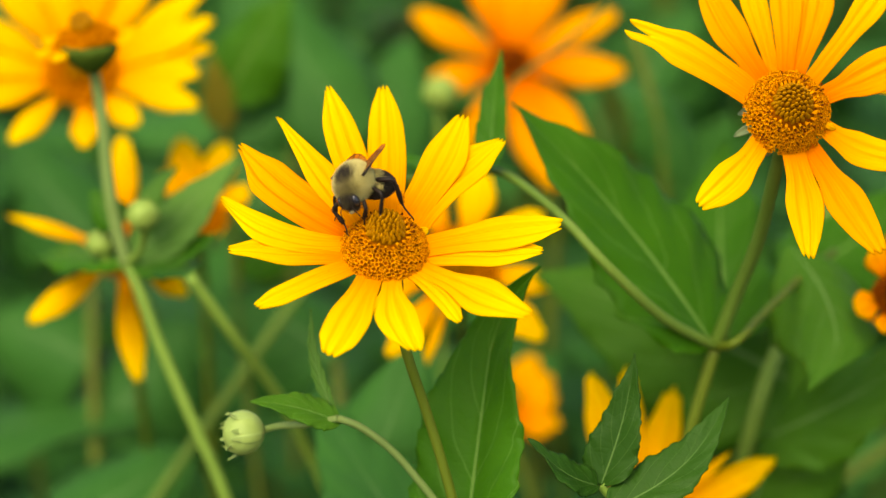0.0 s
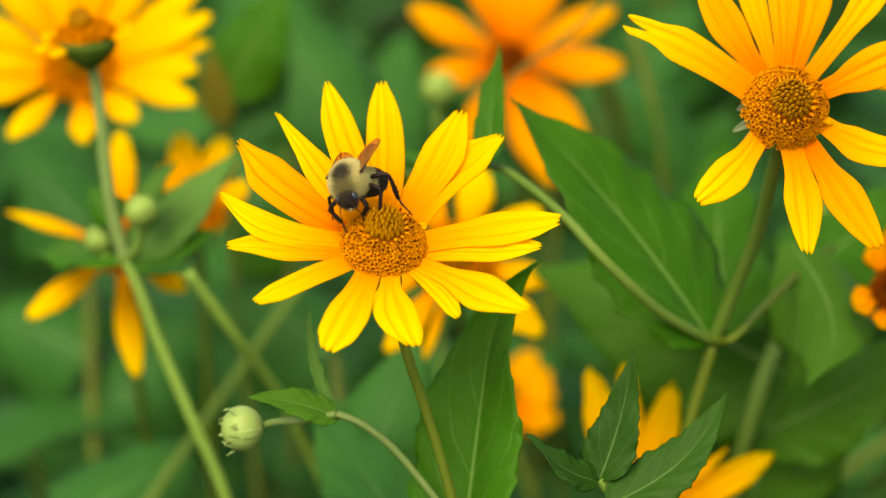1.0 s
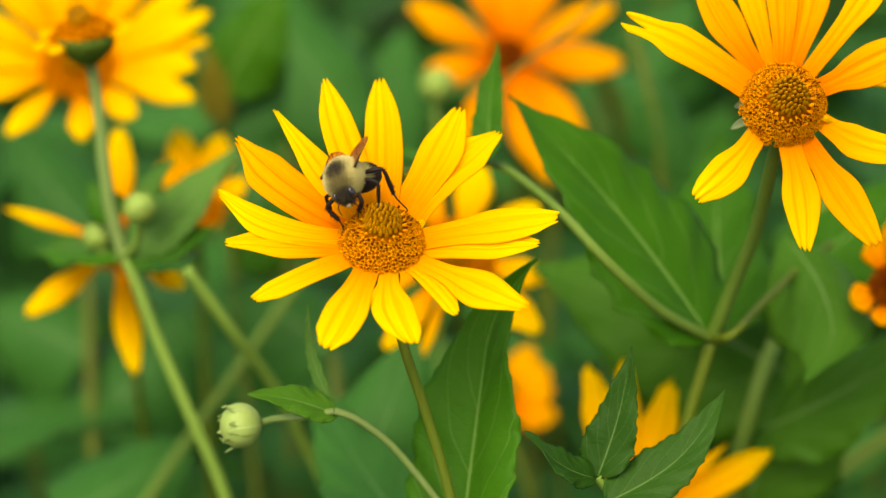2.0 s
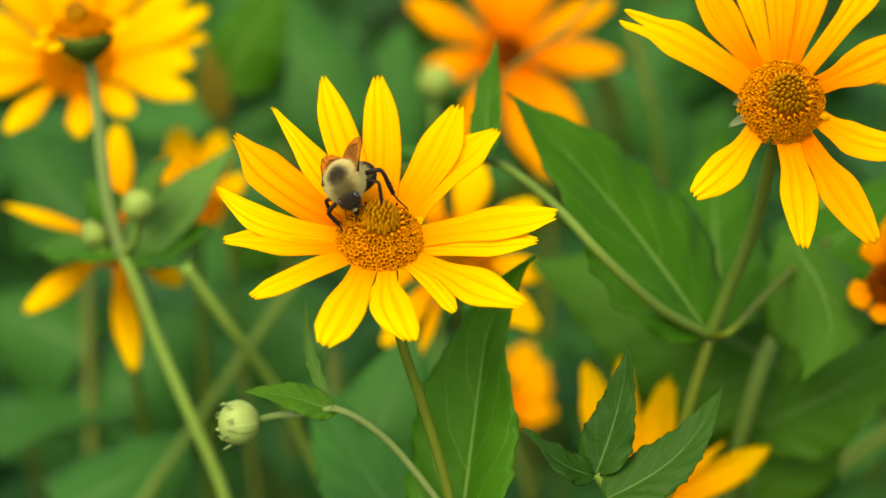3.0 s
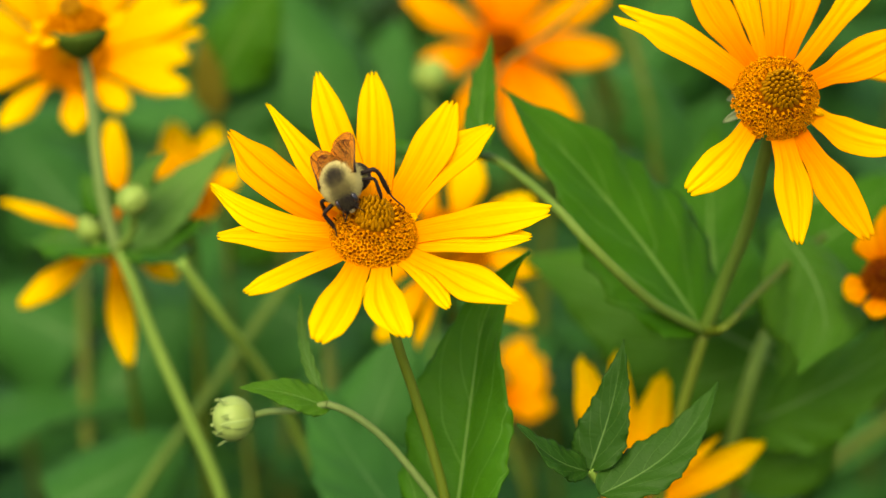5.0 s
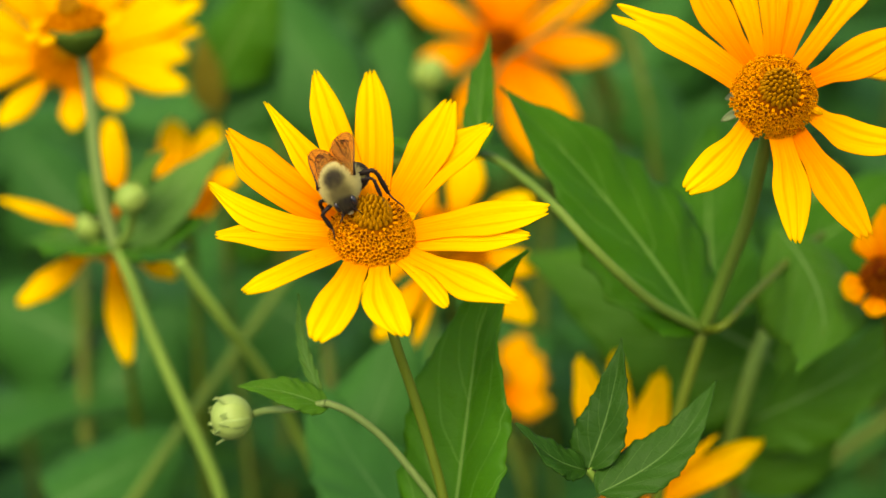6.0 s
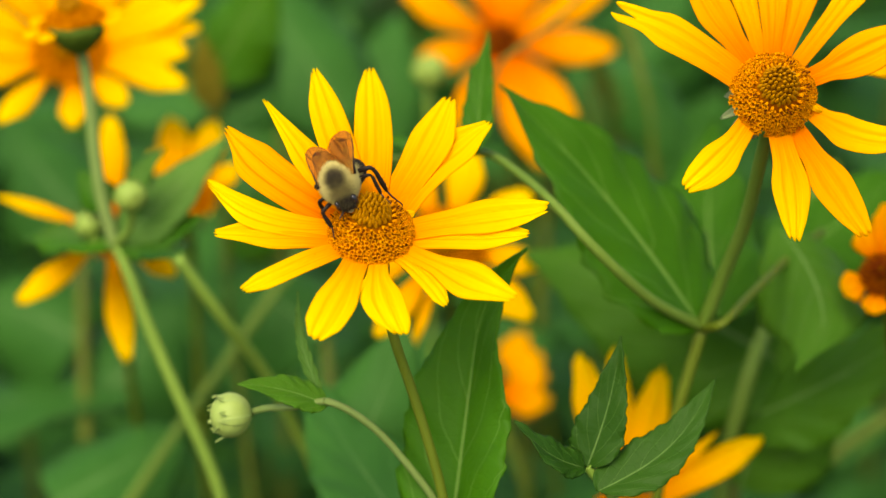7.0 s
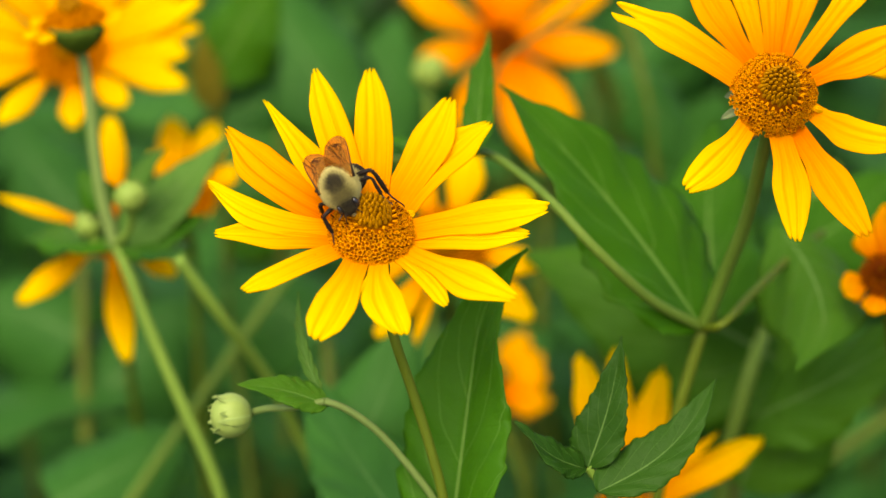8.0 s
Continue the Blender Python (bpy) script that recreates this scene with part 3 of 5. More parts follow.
def far_growth():
    """The rest of the bed: leafy stems too many to count, in clumps, from the near edge to the far one."""
    rng = random.Random(11)
    verts, faces, uvs, sverts, sfaces = [], [], [], [], []
    nu, nv = 6, 4
    for n in range(620):
        x = rng.uniform(-1.9, 1.9)
        y = 0.42 + 2.9 * rng.random() ** 1.5
        height = 0.90 - 0.05 * y + rng.uniform(-0.10, 0.05) + 0.03 * math.sin(x * 5 + y * 3)
        lean = Vector((rng.uniform(-.08, .08), rng.uniform(-.08, .08), 0))
        foot = Vector((x, y, GROUND))
        at = lambda q: foot + lean * q + Vector((0, 0, height * q))
        k0 = len(sverts)
        for q in (0, 0.5, 1):
            for k in range(4):
                t = k * 1.5708
                sverts.append(at(q) + Vector((math.cos(t), math.sin(t), 0)) * 0.0025)
        for i in range(2):
            for k in range(4):
                c, d = k0 + i * 4 + k, k0 + i * 4 + (k + 1) % 4
                sfaces.append((c, d, d + 4, c + 4))
        turn = rng.uniform(0, 360)
        for k in range(20):
            q = 1.0 - 0.62 * (k // 2) / 10
            turn += 180 if k % 2 else rng.uniform(60, 120)
            grow = min(0.5 + k / 8, 1.0)
            length, width = rng.uniform(0.07, 0.13) * grow, rng.uniform(0.030, 0.055) * grow
            m = Matrix.Translation(at(q)) @ pose(0, 0, 0, rng.uniform(-20, 20), rng.uniform(-25, 35), turn)
            k0 = len(verts)
            for i in range(nu + 1):
                for j in range(nv + 1):
                    u, v = i / nu, 2 * j / nv - 1
                    w = max(math.sin(math.pi * u ** 0.68), 0.02) if u < 1 else 0.02
                    yy = v * w * width / 2
                    verts.append(m @ Vector((u * length, yy, -0.3 * length * u * u + 0.3 * abs(yy))))
                    uvs.append((u, (v + 1) / 2))
            for i in range(nu):
                for j in range(nv):
                    c = k0 + i * (nv + 1) + j
                    faces.append((c, c + nv + 1, c + nv + 2, c + 1))
    tagged(new("far_foliage", mesh_of("far_foliage", verts, faces, [LEAF_HAZY], uvs)), "dense green leaves of the flower bed, out of focus", "foliage", kind="stuff")
    tagged(new("far_stalks", mesh_of("far_stalks", sverts, sfaces, [STEM_BROWN])), "olive stalks of the flower bed, out of focus", "foliage", kind="stuff")


far_growth()


# ---- the plant with the visited flower ----


def root_of(p, dx=0.0, dy=0.05):
    return (p[0] + dx, p[1] + dy, GROUND)


plant = thing("flower_plant", root_of((0.00727, -0.01259, 0.8069)), "golden false sunflower in full bloom on an upright olive stem", "flower", "false sunflowers")
stem(plant, [root_of((0.00727, -0.01259, 0.8069)), (0.00727, -0.01259, 0.8069), (0.0015, -0.0019, 0.85673), (-0.00296, -0.00036, 0.87266), (-0.00568, -0.00028, 0.88167), (-0.00855, 0.00193, 0.89357), (-0.00946, 0.00051, 0.89846)], 0.0011, 0.00085, STEM_OLIVE)
head = flower(plant, (-0.00919, -0.00187, 0.90067), (0.050, -0.469, 0.882), [(33, 2.5, 10, 1.6, 0.3, 25)], 0.0064, 0.0044, 0.0031, 330, 0.48, seed=3)
ray(head, 0.0064, 128, 24.5, 14, 0.06, 0.012, (0.44, 0.67, 0.90), (5.5, 3.5, 1.7))
ray(head, 0.0064, 109, 27.0, 14, 0.08, 0.016, (0.50, 0.68, 0.93), (6.0, 5.6, 3.1))
ray(head, 0.0064, 92, 26.9, 12, 0.06, -0.020, (0.42, 0.67, 0.90), (6.4, 5.9, 4.1), twist=2)
ray(head, 0.0064, 65, 24.2, 12, 0.08, -0.043, (0.31, 0.61, 0.85), (5.9, 7.3, 5.1), low=0.4)
ray(head, 0.0064, 50, 24.0, 8, 0.06, 0.053, (0.35, 0.66, 0.91), (6.6, 7.7, 4.0))
ray(head, 0.0064, 8, 23.0, 8, 0.05, 0.004, (0.27, 0.58, 0.86), (5.1, 7.2, 5.4), PETAL, 0.02)
ray(head, 0.0064, -1, 19.4, 6, 0.06, 0.000, (0.25, 0.57, 0.91), (6.1, 6.7, 3.7), low=0.3)
ray(head, 0.0064, -30, 20.4, 2, 0.1, -0.045, (0.29, 0.62, 0.86), (3.9, 7.8, 5.0), PETAL_DEEP)
ray(head, 0.0064, -49, 12.6, -2, 0.14, 0.032, (0.24, 0.53, 0.87), (2.5, 3.2, 3.0), twist=6)
ray(head, 0.0064, -76, 14.8, -2, 0.2, -0.099, (0.26, 0.58, 0.88), (3.6, 6.7, 5.4))
ray(head, 0.0064, -111, 17.0, -2, 0.2, 0.039, (0.27, 0.62, 0.87), (4.7, 6.6, 5.9))
ray(head, 0.0064, -146, 17.7, 2, 0.14, 0.033, (0.32, 0.61, 0.81), (3.8, 3.8, 3.7), twist=-4)
ray(head, 0.0064, -173, 19.1, 8, 0.08, -0.003, (0.20, 0.50, 0.83), (5.4, 6.8, 3.9), low=0.3)
ray(head, 0.0064, 166, 21.6, 9, 0.06, 0.160, (0.29, 0.63, 0.88), (4.8, 5.7, 3.8))
ray(head, 0.0064, 144, 24.6, 11, 0.08, 0.089, (0.37, 0.67, 0.90), (7.8, 8.3, 4.2), PETAL_AMBER_SHADE, twist=3)
leaf(plant, (0.00322, -0.00247, 0.84347), (0.00979, 0.01892, 0.89055), (-0.550, -0.650, 0.524), 0.0225, -0.06, 28, 0.2, LEAF, 16, 5, "broad toothed leaf with pale veins", bend=0.01, hook=-0.155)
leaf(plant, (0.007, 0.00596, 0.82863), (-0.02638, 0.07925, 0.83993), (0.100, -0.544, 0.833), 0.024, 0.1, 8, 0.3, LEAF_HAZY, 12, 6)

# ---- the branching plant with the second sharp flower ----
plant = thing("flower_plant", root_of((0.04533, 0.02535, 0.77957)), "branching false sunflower with a wide open golden bloom", "flower", "false sunflowers")
NODE = (0.04968, 0.03616, 0.86774)
stem(plant, [root_of((0.04533, 0.02535, 0.77957)), (0.04533, 0.02535, 0.77957), (0.04268, 0.03301, 0.83863), (0.04584, 0.03413, 0.85338), NODE], 0.0013, 0.0011, STEM_OLIVE)
# Upper stem takes a lighter green, putting back light it lacks in shade.
stem(plant, [NODE, (0.05212, 0.03264, 0.87854), (0.05452, 0.02669, 0.89142), (0.05538, 0.01991, 0.90495), (0.0562, 0.01706, 0.91467), (0.05603, 0.01609, 0.91785)], 0.0013, 0.0011, STEM_LIGHT)
stem(plant, [NODE, (0.03853, 0.02789, 0.87719), (0.03197, 0.02414, 0.88442), (0.02690, 0.02397, 0.88981), (0.02197, 0.02776, 0.89437), (0.01662, 0.03611, 0.89685), (0.00989, 0.04712, 0.89786), (0.00187, 0.05654, 0.89417), (-0.00783, 0.06204, 0.89170), (-0.01773, 0.06553, 0.88954), (-0.02748, 0.06714, 0.88809)], 0.0010, 0.0006, STEM_LIGHT, "branch")
stem(plant, [NODE, (0.05185, 0.02980, 0.87112), (0.05798, 0.03970, 0.87201), (0.06432, 0.05054, 0.87256), (0.07027, 0.06124, 0.87273), (0.07810, 0.07300, 0.87286)], 0.0008, 0.0007, STEM_OLIVE, "branch")
head = flower(plant, (0.05595, 0.01467, 0.91834), (0.035, -0.845, 0.534), [(-20, 2.9, 8, 1.1, 0.9, 50)], 0.0064, 0.0052, 0.0022, 300, 0.52, seed=8, bracts=13, bract_size=1.13)
ray(head, 0.0064, 152, 24.2, 6, 0.1, -0.028, (0.29, 0.59, 0.79), (5.4, 6.2, 4.0), PETAL, 0.20, tip=0.9)
ray(head, 0.0064, 122, 21.0, 8, 0.05, 0.034, (0.23, 0.52, 0.75), (3.9, 6.3, 5.4), PETAL_AMBER_SHADE)
ray(head, 0.0064, 104, 19.8, 3, 0.05, 0.005, (0.25, 0.47, 0.68), (2.6, 3.8, 4.5), PETAL_DEEP, low=0.4)
ray(head, 0.0064, 90, 19.8, 6, 0.04, -0.021, (0.18, 0.42, 0.66), (3.1, 4.4, 5.4), PETAL_AMBER_SHADE)
ray(head, 0.0064, 76, 20.4, 3, 0.04, -0.039, (0.21, 0.45, 0.69), (3.4, 5.1, 6.5), PETAL_AMBER_SHADE, low=0.4)
ray(head, 0.0064, 52, 25.3, 6, 0.06, -0.005, (0.25, 0.45, 0.67), (3.1, 3.6, 5.0), PETAL_DEEP)
ray(head, 0.0064, 25, 19.7, 6, 0.06, -0.011, (0.20, 0.37, 0.57), (3.7, 5.9, 7.1), PETAL_AMBER_SHADE)
ray(head, 0.0064, -19, 17.8, 4, 0.08, -0.128, (0.18, 0.39, 0.62), (3.7, 5.7, 5.4), PETAL_DEEP)
ray(head, 0.0064, -58, 21.8, 0, 0.1, -0.008, (0.27, 0.54, 0.78), (4.0, 6.8, 5.5), PETAL_AMBER_SHADE, low=0.4)
ray(head, 0.0064, -83, 18.6, -3, 0.1, 0.030, (0.26, 0.52, 0.84), (4.4, 6.3, 4.3), PETAL)
ray(head, 0.0064, -133, 15.8, -2, 0.14, 0.057, (0.28, 0.57, 0.82), (4.1, 6.3, 5.2), PETAL)
leaf(plant, NODE, (0.01236, 0.04852, 0.91049), (0.45, -0.60, 0.66), 0.0290, 0.05, 18, 0.2, LEAF, 9, 9, "large drooping toothed leaf", bend=-0.03, bite=0.10)
# Light put into this leaf's colour, as the one above shades it.
leaf(plant, (0.07650, 0.07895, 0.83959), (0.01878, 0.09207, 0.86083), (-0.05, -0.62, 0.78), 0.043, 0.05, 8, 0.3, LEAF_LIGHTENED, 11, 10, bend=-0.04)
leaf(plant, (0.06729, 0.06518, 0.87731), (0.07276, 0.03746, 0.85961), (-0.10, -0.62, 0.78), 0.0225, 0.10, 10, 0.5, LEAF_LIGHTENED, 8, 12, "leaf with a curled tip", bend=0.10, hook=-0.17, belly=0.95)
leaf(plant, (0.00848, 0.04059, 0.90037), (0.01078, 0.05669, 0.91829), (-0.350, -0.697, 0.626), 0.0062, -0.05, 25, 0.3, LEAF, 10, 13, "narrow young leaf, upright")
leaf(plant, (0.00848, 0.04059, 0.90037), (-0.0101, 0.06212, 0.89522), (-0.100, -0.289, 0.952), 0.0070, 0.08, 20, 0.3, LEAF, 10, 14)
leaf(plant, (0.05737, 0.06902, 0.85568), (0.06049, 0.10656, 0.88574), (0.100, -0.591, 0.800), 0.026, 0.06, 10, 0.3, LEAF, 11, 17)
bud(plant, (0.04906, 0.04313, 0.86934), (0.000, 0.027, 1.000), 0.0013, 4, BUD_GREEN)

# ---- the trio of young leaves, low in front ----
plant = thing("leafy_shoot", root_of((0.03848, -0.00505, 0.81299)), "young green shoot with three pointed toothed leaves", "plant", "shoots")
JOINT = (0.02589, -0.00472, 0.86067)
stem(plant, [root_of((0.03848, -0.00505, 0.81299)), (0.03848, -0.00505, 0.81299), (0.03034, -0.00474, 0.85477), (0.02741, -0.00491, 0.8587), JOINT], 0.0011, 0.0008, STEM)
leaf(plant, JOINT, (0.03135, 0.00261, 0.88083), (-0.251, -0.728, 0.638), 0.0088, -0.04, 24, 0.2, LEAF_SHOOT, 11, 21, bend=-0.035, belly=0.48, bite=0.12)
leaf(plant, (0.02729, -0.00880, 0.85826), (0.04729, 0.00393, 0.87274), (-0.400, -0.698, 0.594), 0.0098, -0.05, 18, 0.2, LEAF_SHOOT, 12, 22, bend=-0.11, belly=0.56, bite=0.12)
leaf(plant, (0.02525, -0.00568, 0.86096), (0.01370, -0.00754, 0.87049), (0.352, -0.262, 0.899), 0.0078, 0.02, 22, 0.2, LEAF_SHOOT, 10, 23, bend=0.16, bite=0.12)

# ---- the nodding bud ----
plant = thing("bud_shoot", root_of((0.00641, -0.00838, 0.80386)), "pale green flower bud on a bent side stem", "plant", "shoots")
stem(plant, [root_of((0.00641, -0.00838, 0.80386)), (0.00641, -0.00838, 0.80386), (0.00152, 0.00101, 0.85012), (-0.00369, 0.00166, 0.85774), (-0.00977, 0.00211, 0.86483), (-0.01536, 0.00239, 0.86852), (-0.01742, 0.00261, 0.86914)], 0.0010, 0.00062, STEM_PALE)
stem(plant, [(-0.01742, 0.00261, 0.86914), (-0.02299, 0.00408, 0.86731), (-0.02788, 0.0058, 0.86619), (-0.03072, 0.00735, 0.86462)], 0.0006, 0.0006, STEM_PALE, "bud_stalk")
leaf(plant, (-0.01709, 0.00330, 0.86809), (-0.03182, 0.00083, 0.87303), (0.100, -0.520, 0.848), 0.0064, 0.10, 24, 0.3, LEAF_LIGHTENED, 10, 31, bite=0.11)
leaf(plant, (-0.01828, 0.00485, 0.86944), (-0.02246, 0.01626, 0.88324), (-0.204, -0.313, 0.928), 0.0023, -0.10, 10, 0.3, LEAF_YOUNG_LIT, 0, 32, bend=0.07)
bud(plant, (-0.03044, 0.00641, 0.86496), (-0.952, -0.300, 0.056), 0.0037, 7, flare=1.9)

# ---- the tall plant with the fading flower and buds ----
plant = thing("flower_plant", root_of((-0.03581, 0.04661, 0.75028)), "false sunflower stem with a fading bloom and two small buds", "flower", "false sunflowers")
FORK = (-0.06288, 0.07132, 0.87079)
stem(plant, [root_of((-0.03581, 0.04661, 0.75028)), (-0.03581, 0.04661, 0.75028), (-0.04354, 0.05808, 0.82564), (-0.05107, 0.06163, 0.84416), (-0.05711, 0.06571, 0.85828), (-0.06047, 0.06878, 0.86672), FORK], 0.0016, 0.0012, STEM)
stem(plant, [FORK, (-0.06496, 0.073, 0.87831), (-0.06647, 0.0755, 0.88811), (-0.06719, 0.07798, 0.89785), (-0.06857, 0.08044, 0.90755), (-0.06927, 0.08069, 0.91114)], 0.0014, 0.0011, STEM_PALE)
flower(plant, (-0.06998, 0.0807, 0.91409), (-0.170, -0.061, 0.984), [(200, 5.0, -4, 4.5, 0.2, 0), (345, 5.0, 4, 4.2, 0.1, 20), (20, 5.5, 0, 4.5, 0.1, 0), (150, 6.0, 5, 4.5, 0.1, 0), (235, 4.0, -12, 4.0, 0.2, 0)], 0.0058, 0.0022, 0.0034, 150, 0.4, PETAL_DEEP, seed=14, fine=False, bracts=0, label="fading head with few petals")
part("green_cup", calyx_mesh(0.0055, 0.0058), plant, within(plant.location, axes((-0.06882, 0.07814, 0.91145), (1, 0, 0), (-0.170, -0.061, 0.984))), "dark green cup under the head")
bud(plant, (-0.05795, 0.0645, 0.88129), (0.000, -0.357, 0.934), 0.0031, 11, BUD_GREEN)
stem(plant, [FORK, (-0.05928, 0.0677, 0.87546), (-0.0581, 0.06537, 0.88075)], 0.0008, 0.0008, STEM, "bud_stalk")
bud(plant, (-0.06878, 0.07757, 0.87042), (-0.105, 0.027, 0.994), 0.0029, 12, BUD_GREEN)
stem(plant, [FORK, (-0.06695, 0.07499, 0.86918), (-0.06867, 0.07757, 0.87042)], 0.0008, 0.0008, STEM, "bud_stalk")
# Light put into the colour of this leaf, which lies in shade.
leaf(plant, FORK, (-0.04123, 0.0864, 0.88883), (0.100, -0.355, 0.929), 0.013, 0.1, 14, 0.3, LEAF_YOUNG_LIT, 9, 41)
leaf(plant, FORK, (-0.04524, 0.07619, 0.87539), (0.205, -0.381, 0.902), 0.011, 0.12, 14, 0.3, LEAF, 9, 42)
leaf(plant, (-0.06401, 0.07394, 0.87798), (-0.07074, 0.07929, 0.88392), (-0.309, -0.467, 0.828), 0.008, 0.1, 14, 0.3, LEAF, 9, 43)
leaf(plant, FORK, (-0.08954, 0.10727, 0.85844), (-0.100, -0.289, 0.952), 0.014, 0.2, 12, 0.3, LEAF, 9, 44)
# Lightened through its colour too.
leaf(plant, (-0.06143, 0.07263, 0.88022), (-0.0511, 0.06653, 0.8927), (-0.507, -0.576, 0.641), 0.008, 0.05, 14, 0.3, LEAF_YOUNG_LIT, 9, 45)

# ---- other stalks ----
def stalk(points, r0, r1, mat, label):
    plant = thing("plant_stalk", root_of(points[0]), label, "stalk", "stalks")
    stem(plant, [root_of(points[0])] + points, r0, r1, mat)
    return plant


plant = stalk([(0.00582, 0.11578, 0.85259), (0.00976, 0.12094, 0.88140), (0.01497, 0.12038, 0.89447), (0.02486, 0.12300, 0.90167), (0.03599, 0.12622, 0.91051)], 0.00065, 0.0005, STEM_BROWN, "thin olive stalk in front of an orange bloom")
plant = stalk([(-0.01739, 0.07559, 0.80065), (-0.02665, 0.07721, 0.82263), (-0.03278, 0.07106, 0.84083), (-0.04141, 0.06108, 0.86020), (-0.04892, 0.05933, 0.87294)], 0.0016, 0.0012, STEM, "slanting green flower stalk")
leaf(plant, (-0.04892, 0.05933, 0.87294), (-0.07178, 0.12425, 0.84663), (0.000, -0.290, 0.957), 0.012, 0.15, 12, 0.3, LEAF_HAZY, 9, 51)
# Dimmer green than the near stalk: its shadow put into the colour.
plant = stalk([(-0.07306, 0.11260, 0.78738), (-0.06404, 0.11739, 0.80030), (-0.05107, 0.12867, 0.81636), (-0.03767, 0.14015, 0.83295), (-0.03165, 0.14778, 0.83917)], 0.0015, 0.0012, STEM_LIGHT, "slanting olive flower stalk, out of focus")
plant = stalk([(0.06053, 0.05998, 0.76880), (0.06071, 0.06642, 0.82803), (0.06465, 0.06822, 0.84489), (0.07101, 0.08434, 0.85056), (0.07591, 0.10494, 0.85668), (0.08993, 0.11899, 0.87151)], 0.0019, 0.0016, STEM_LIGHT, "thick pale green stalk beside the flower")
# These two take the lighter green in place of missing light.
leaf(plant, (0.06417, 0.07463, 0.82980), (0.10079, 0.06319, 0.86075), (-0.100, -0.520, 0.848), 0.0225, 0.05, 8, 0.3, LEAF_LIGHTENED, 12, 52, "large dark leaf")
leaf(plant, (0.06499, 0.07454, 0.81472), (0.08076, 0.07698, 0.85110), (-0.100, -0.520, 0.848), 0.030, 0.05, 8, 0.3, LEAF_LIGHTENED, 12, 53)
leaf(plant, (0.07413, 0.09624, 0.85738), (0.10586, 0.12228, 0.87044), (0.100, -0.544, 0.833), 0.026, 0.1, 10, 0.3, LEAF, 12, 54)
plant = stalk([(0.06865, 0.24861, 0.66203), (0.06113, 0.26156, 0.75609), (0.05739, 0.26374, 0.82053), (0.05129, 0.25322, 0.85011), (0.0447, 0.24801, 0.86504)], 0.0030, 0.0022, STEM_BROWN, "brownish stalk, far out of focus")
plant = stalk([(0.08590, 0.15668, 0.76321), (0.09622, 0.15985, 0.77177), (0.11057, 0.16781, 0.77891), (0.12668, 0.17569, 0.78583)], 0.0022, 0.0016, STEM_BROWN, "leaning brownish stalk low in the bed, out of focus")

# ---- flowers behind ----
def behind(points, head, up, rows, radius, mat, seed, label, count=120, leaves=()):
    plant = thing("flower_plant", root_of(points[0]), label, "flower", "false sunflowers")
    stem(plant, [root_of(points[0])] + points + [head], 0.0014, 0.0010, STEM_OLIVE)
    flower(plant, head, up, rows, radius, count=count, mat=mat, seed=seed, fine=False)
    return plant


behind([(-0.05942, 0.21693, 0.72118), (-0.07679, 0.20188, 0.79678), (-0.08348, 0.1838, 0.83481), (-0.08209, 0.15451, 0.87128)], (-0.08091, 0.13094, 0.89424), (0.000, -0.707, 0.707), [
    (19, 25.3, 12, 7.1, 0.06, 0), (0, 20.3, 8, 7.1, 0.06, 5), (-17, 21.4, 4, 7.3, 0.08, 0),
    (-44, 11.8, 0, 6.6, 0.1, 5), (-82, 11.9, 0, 6.6, 0.1, 0), (-130, 16.1, 2, 6.3, 0.08, 0),
    (-160, 19.1, 5, 6.6, 0.06, 0), (176, 22.3, 8, 7.0, 0.06, 5), (155, 25.1, 10, 7.0, 0.06, 0),
    (132, 26.7, 12, 7.3, 0.06, 0), (108, 26.0, 12, 7.6, 0.06, 5), (83, 26.2, 12, 7.6, 0.06, 0),
    (58, 26.3, 12, 7.3, 0.06, 0), (34, 26.7, 12, 7.3, 0.06, 6), (12, 22.9, 4, 6.3, 0.06, 0),
    (36, 22.5, 4, 6.8, 0.06, 0), (67, 22.7, 4, 6.8, 0.06, 0), (161, 23.2, 2, 6.8, 0.06, 0),
    (-177, 18.6, 0, 6.6, 0.06, 0), (97, 22.1, 4, 6.8, 0.06, 0), (126, 23.1, 4, 6.8, 0.06, 0)], 0.0080, PETAL, 61, "broad golden bloom behind the fading one", 170)
behind([(0.03562, 0.21374, 0.74164), (0.02357, 0.21896, 0.84371)], (0.01782, 0.19981, 0.87881), (0.050, -0.792, 0.608), [
    (153, 25.9, 5, 9.1, 0.05, 0), (-164, 18.9, -2, 9.7, 0.1, 10), (109, 27.8, 8, 9.7, 0.05, 0),
    (88, 31.1, 8, 10.9, 0.05, 0), (64, 31.7, 8, 10.3, 0.05, 0), (29, 27.8, 6, 8.5, 0.05, 6),
    (-6, 26.5, 3, 9.7, 0.08, 0), (-50, 24.9, 0, 9.4, 0.1, 0), (-75, 33.0, -2, 12.4, 0.1, 4),
    (-114, 22.8, -4, 8.8, 0.1, 0)], 0.0045, PETAL_ORANGE, 62, "orange false sunflower with a dark red centre")
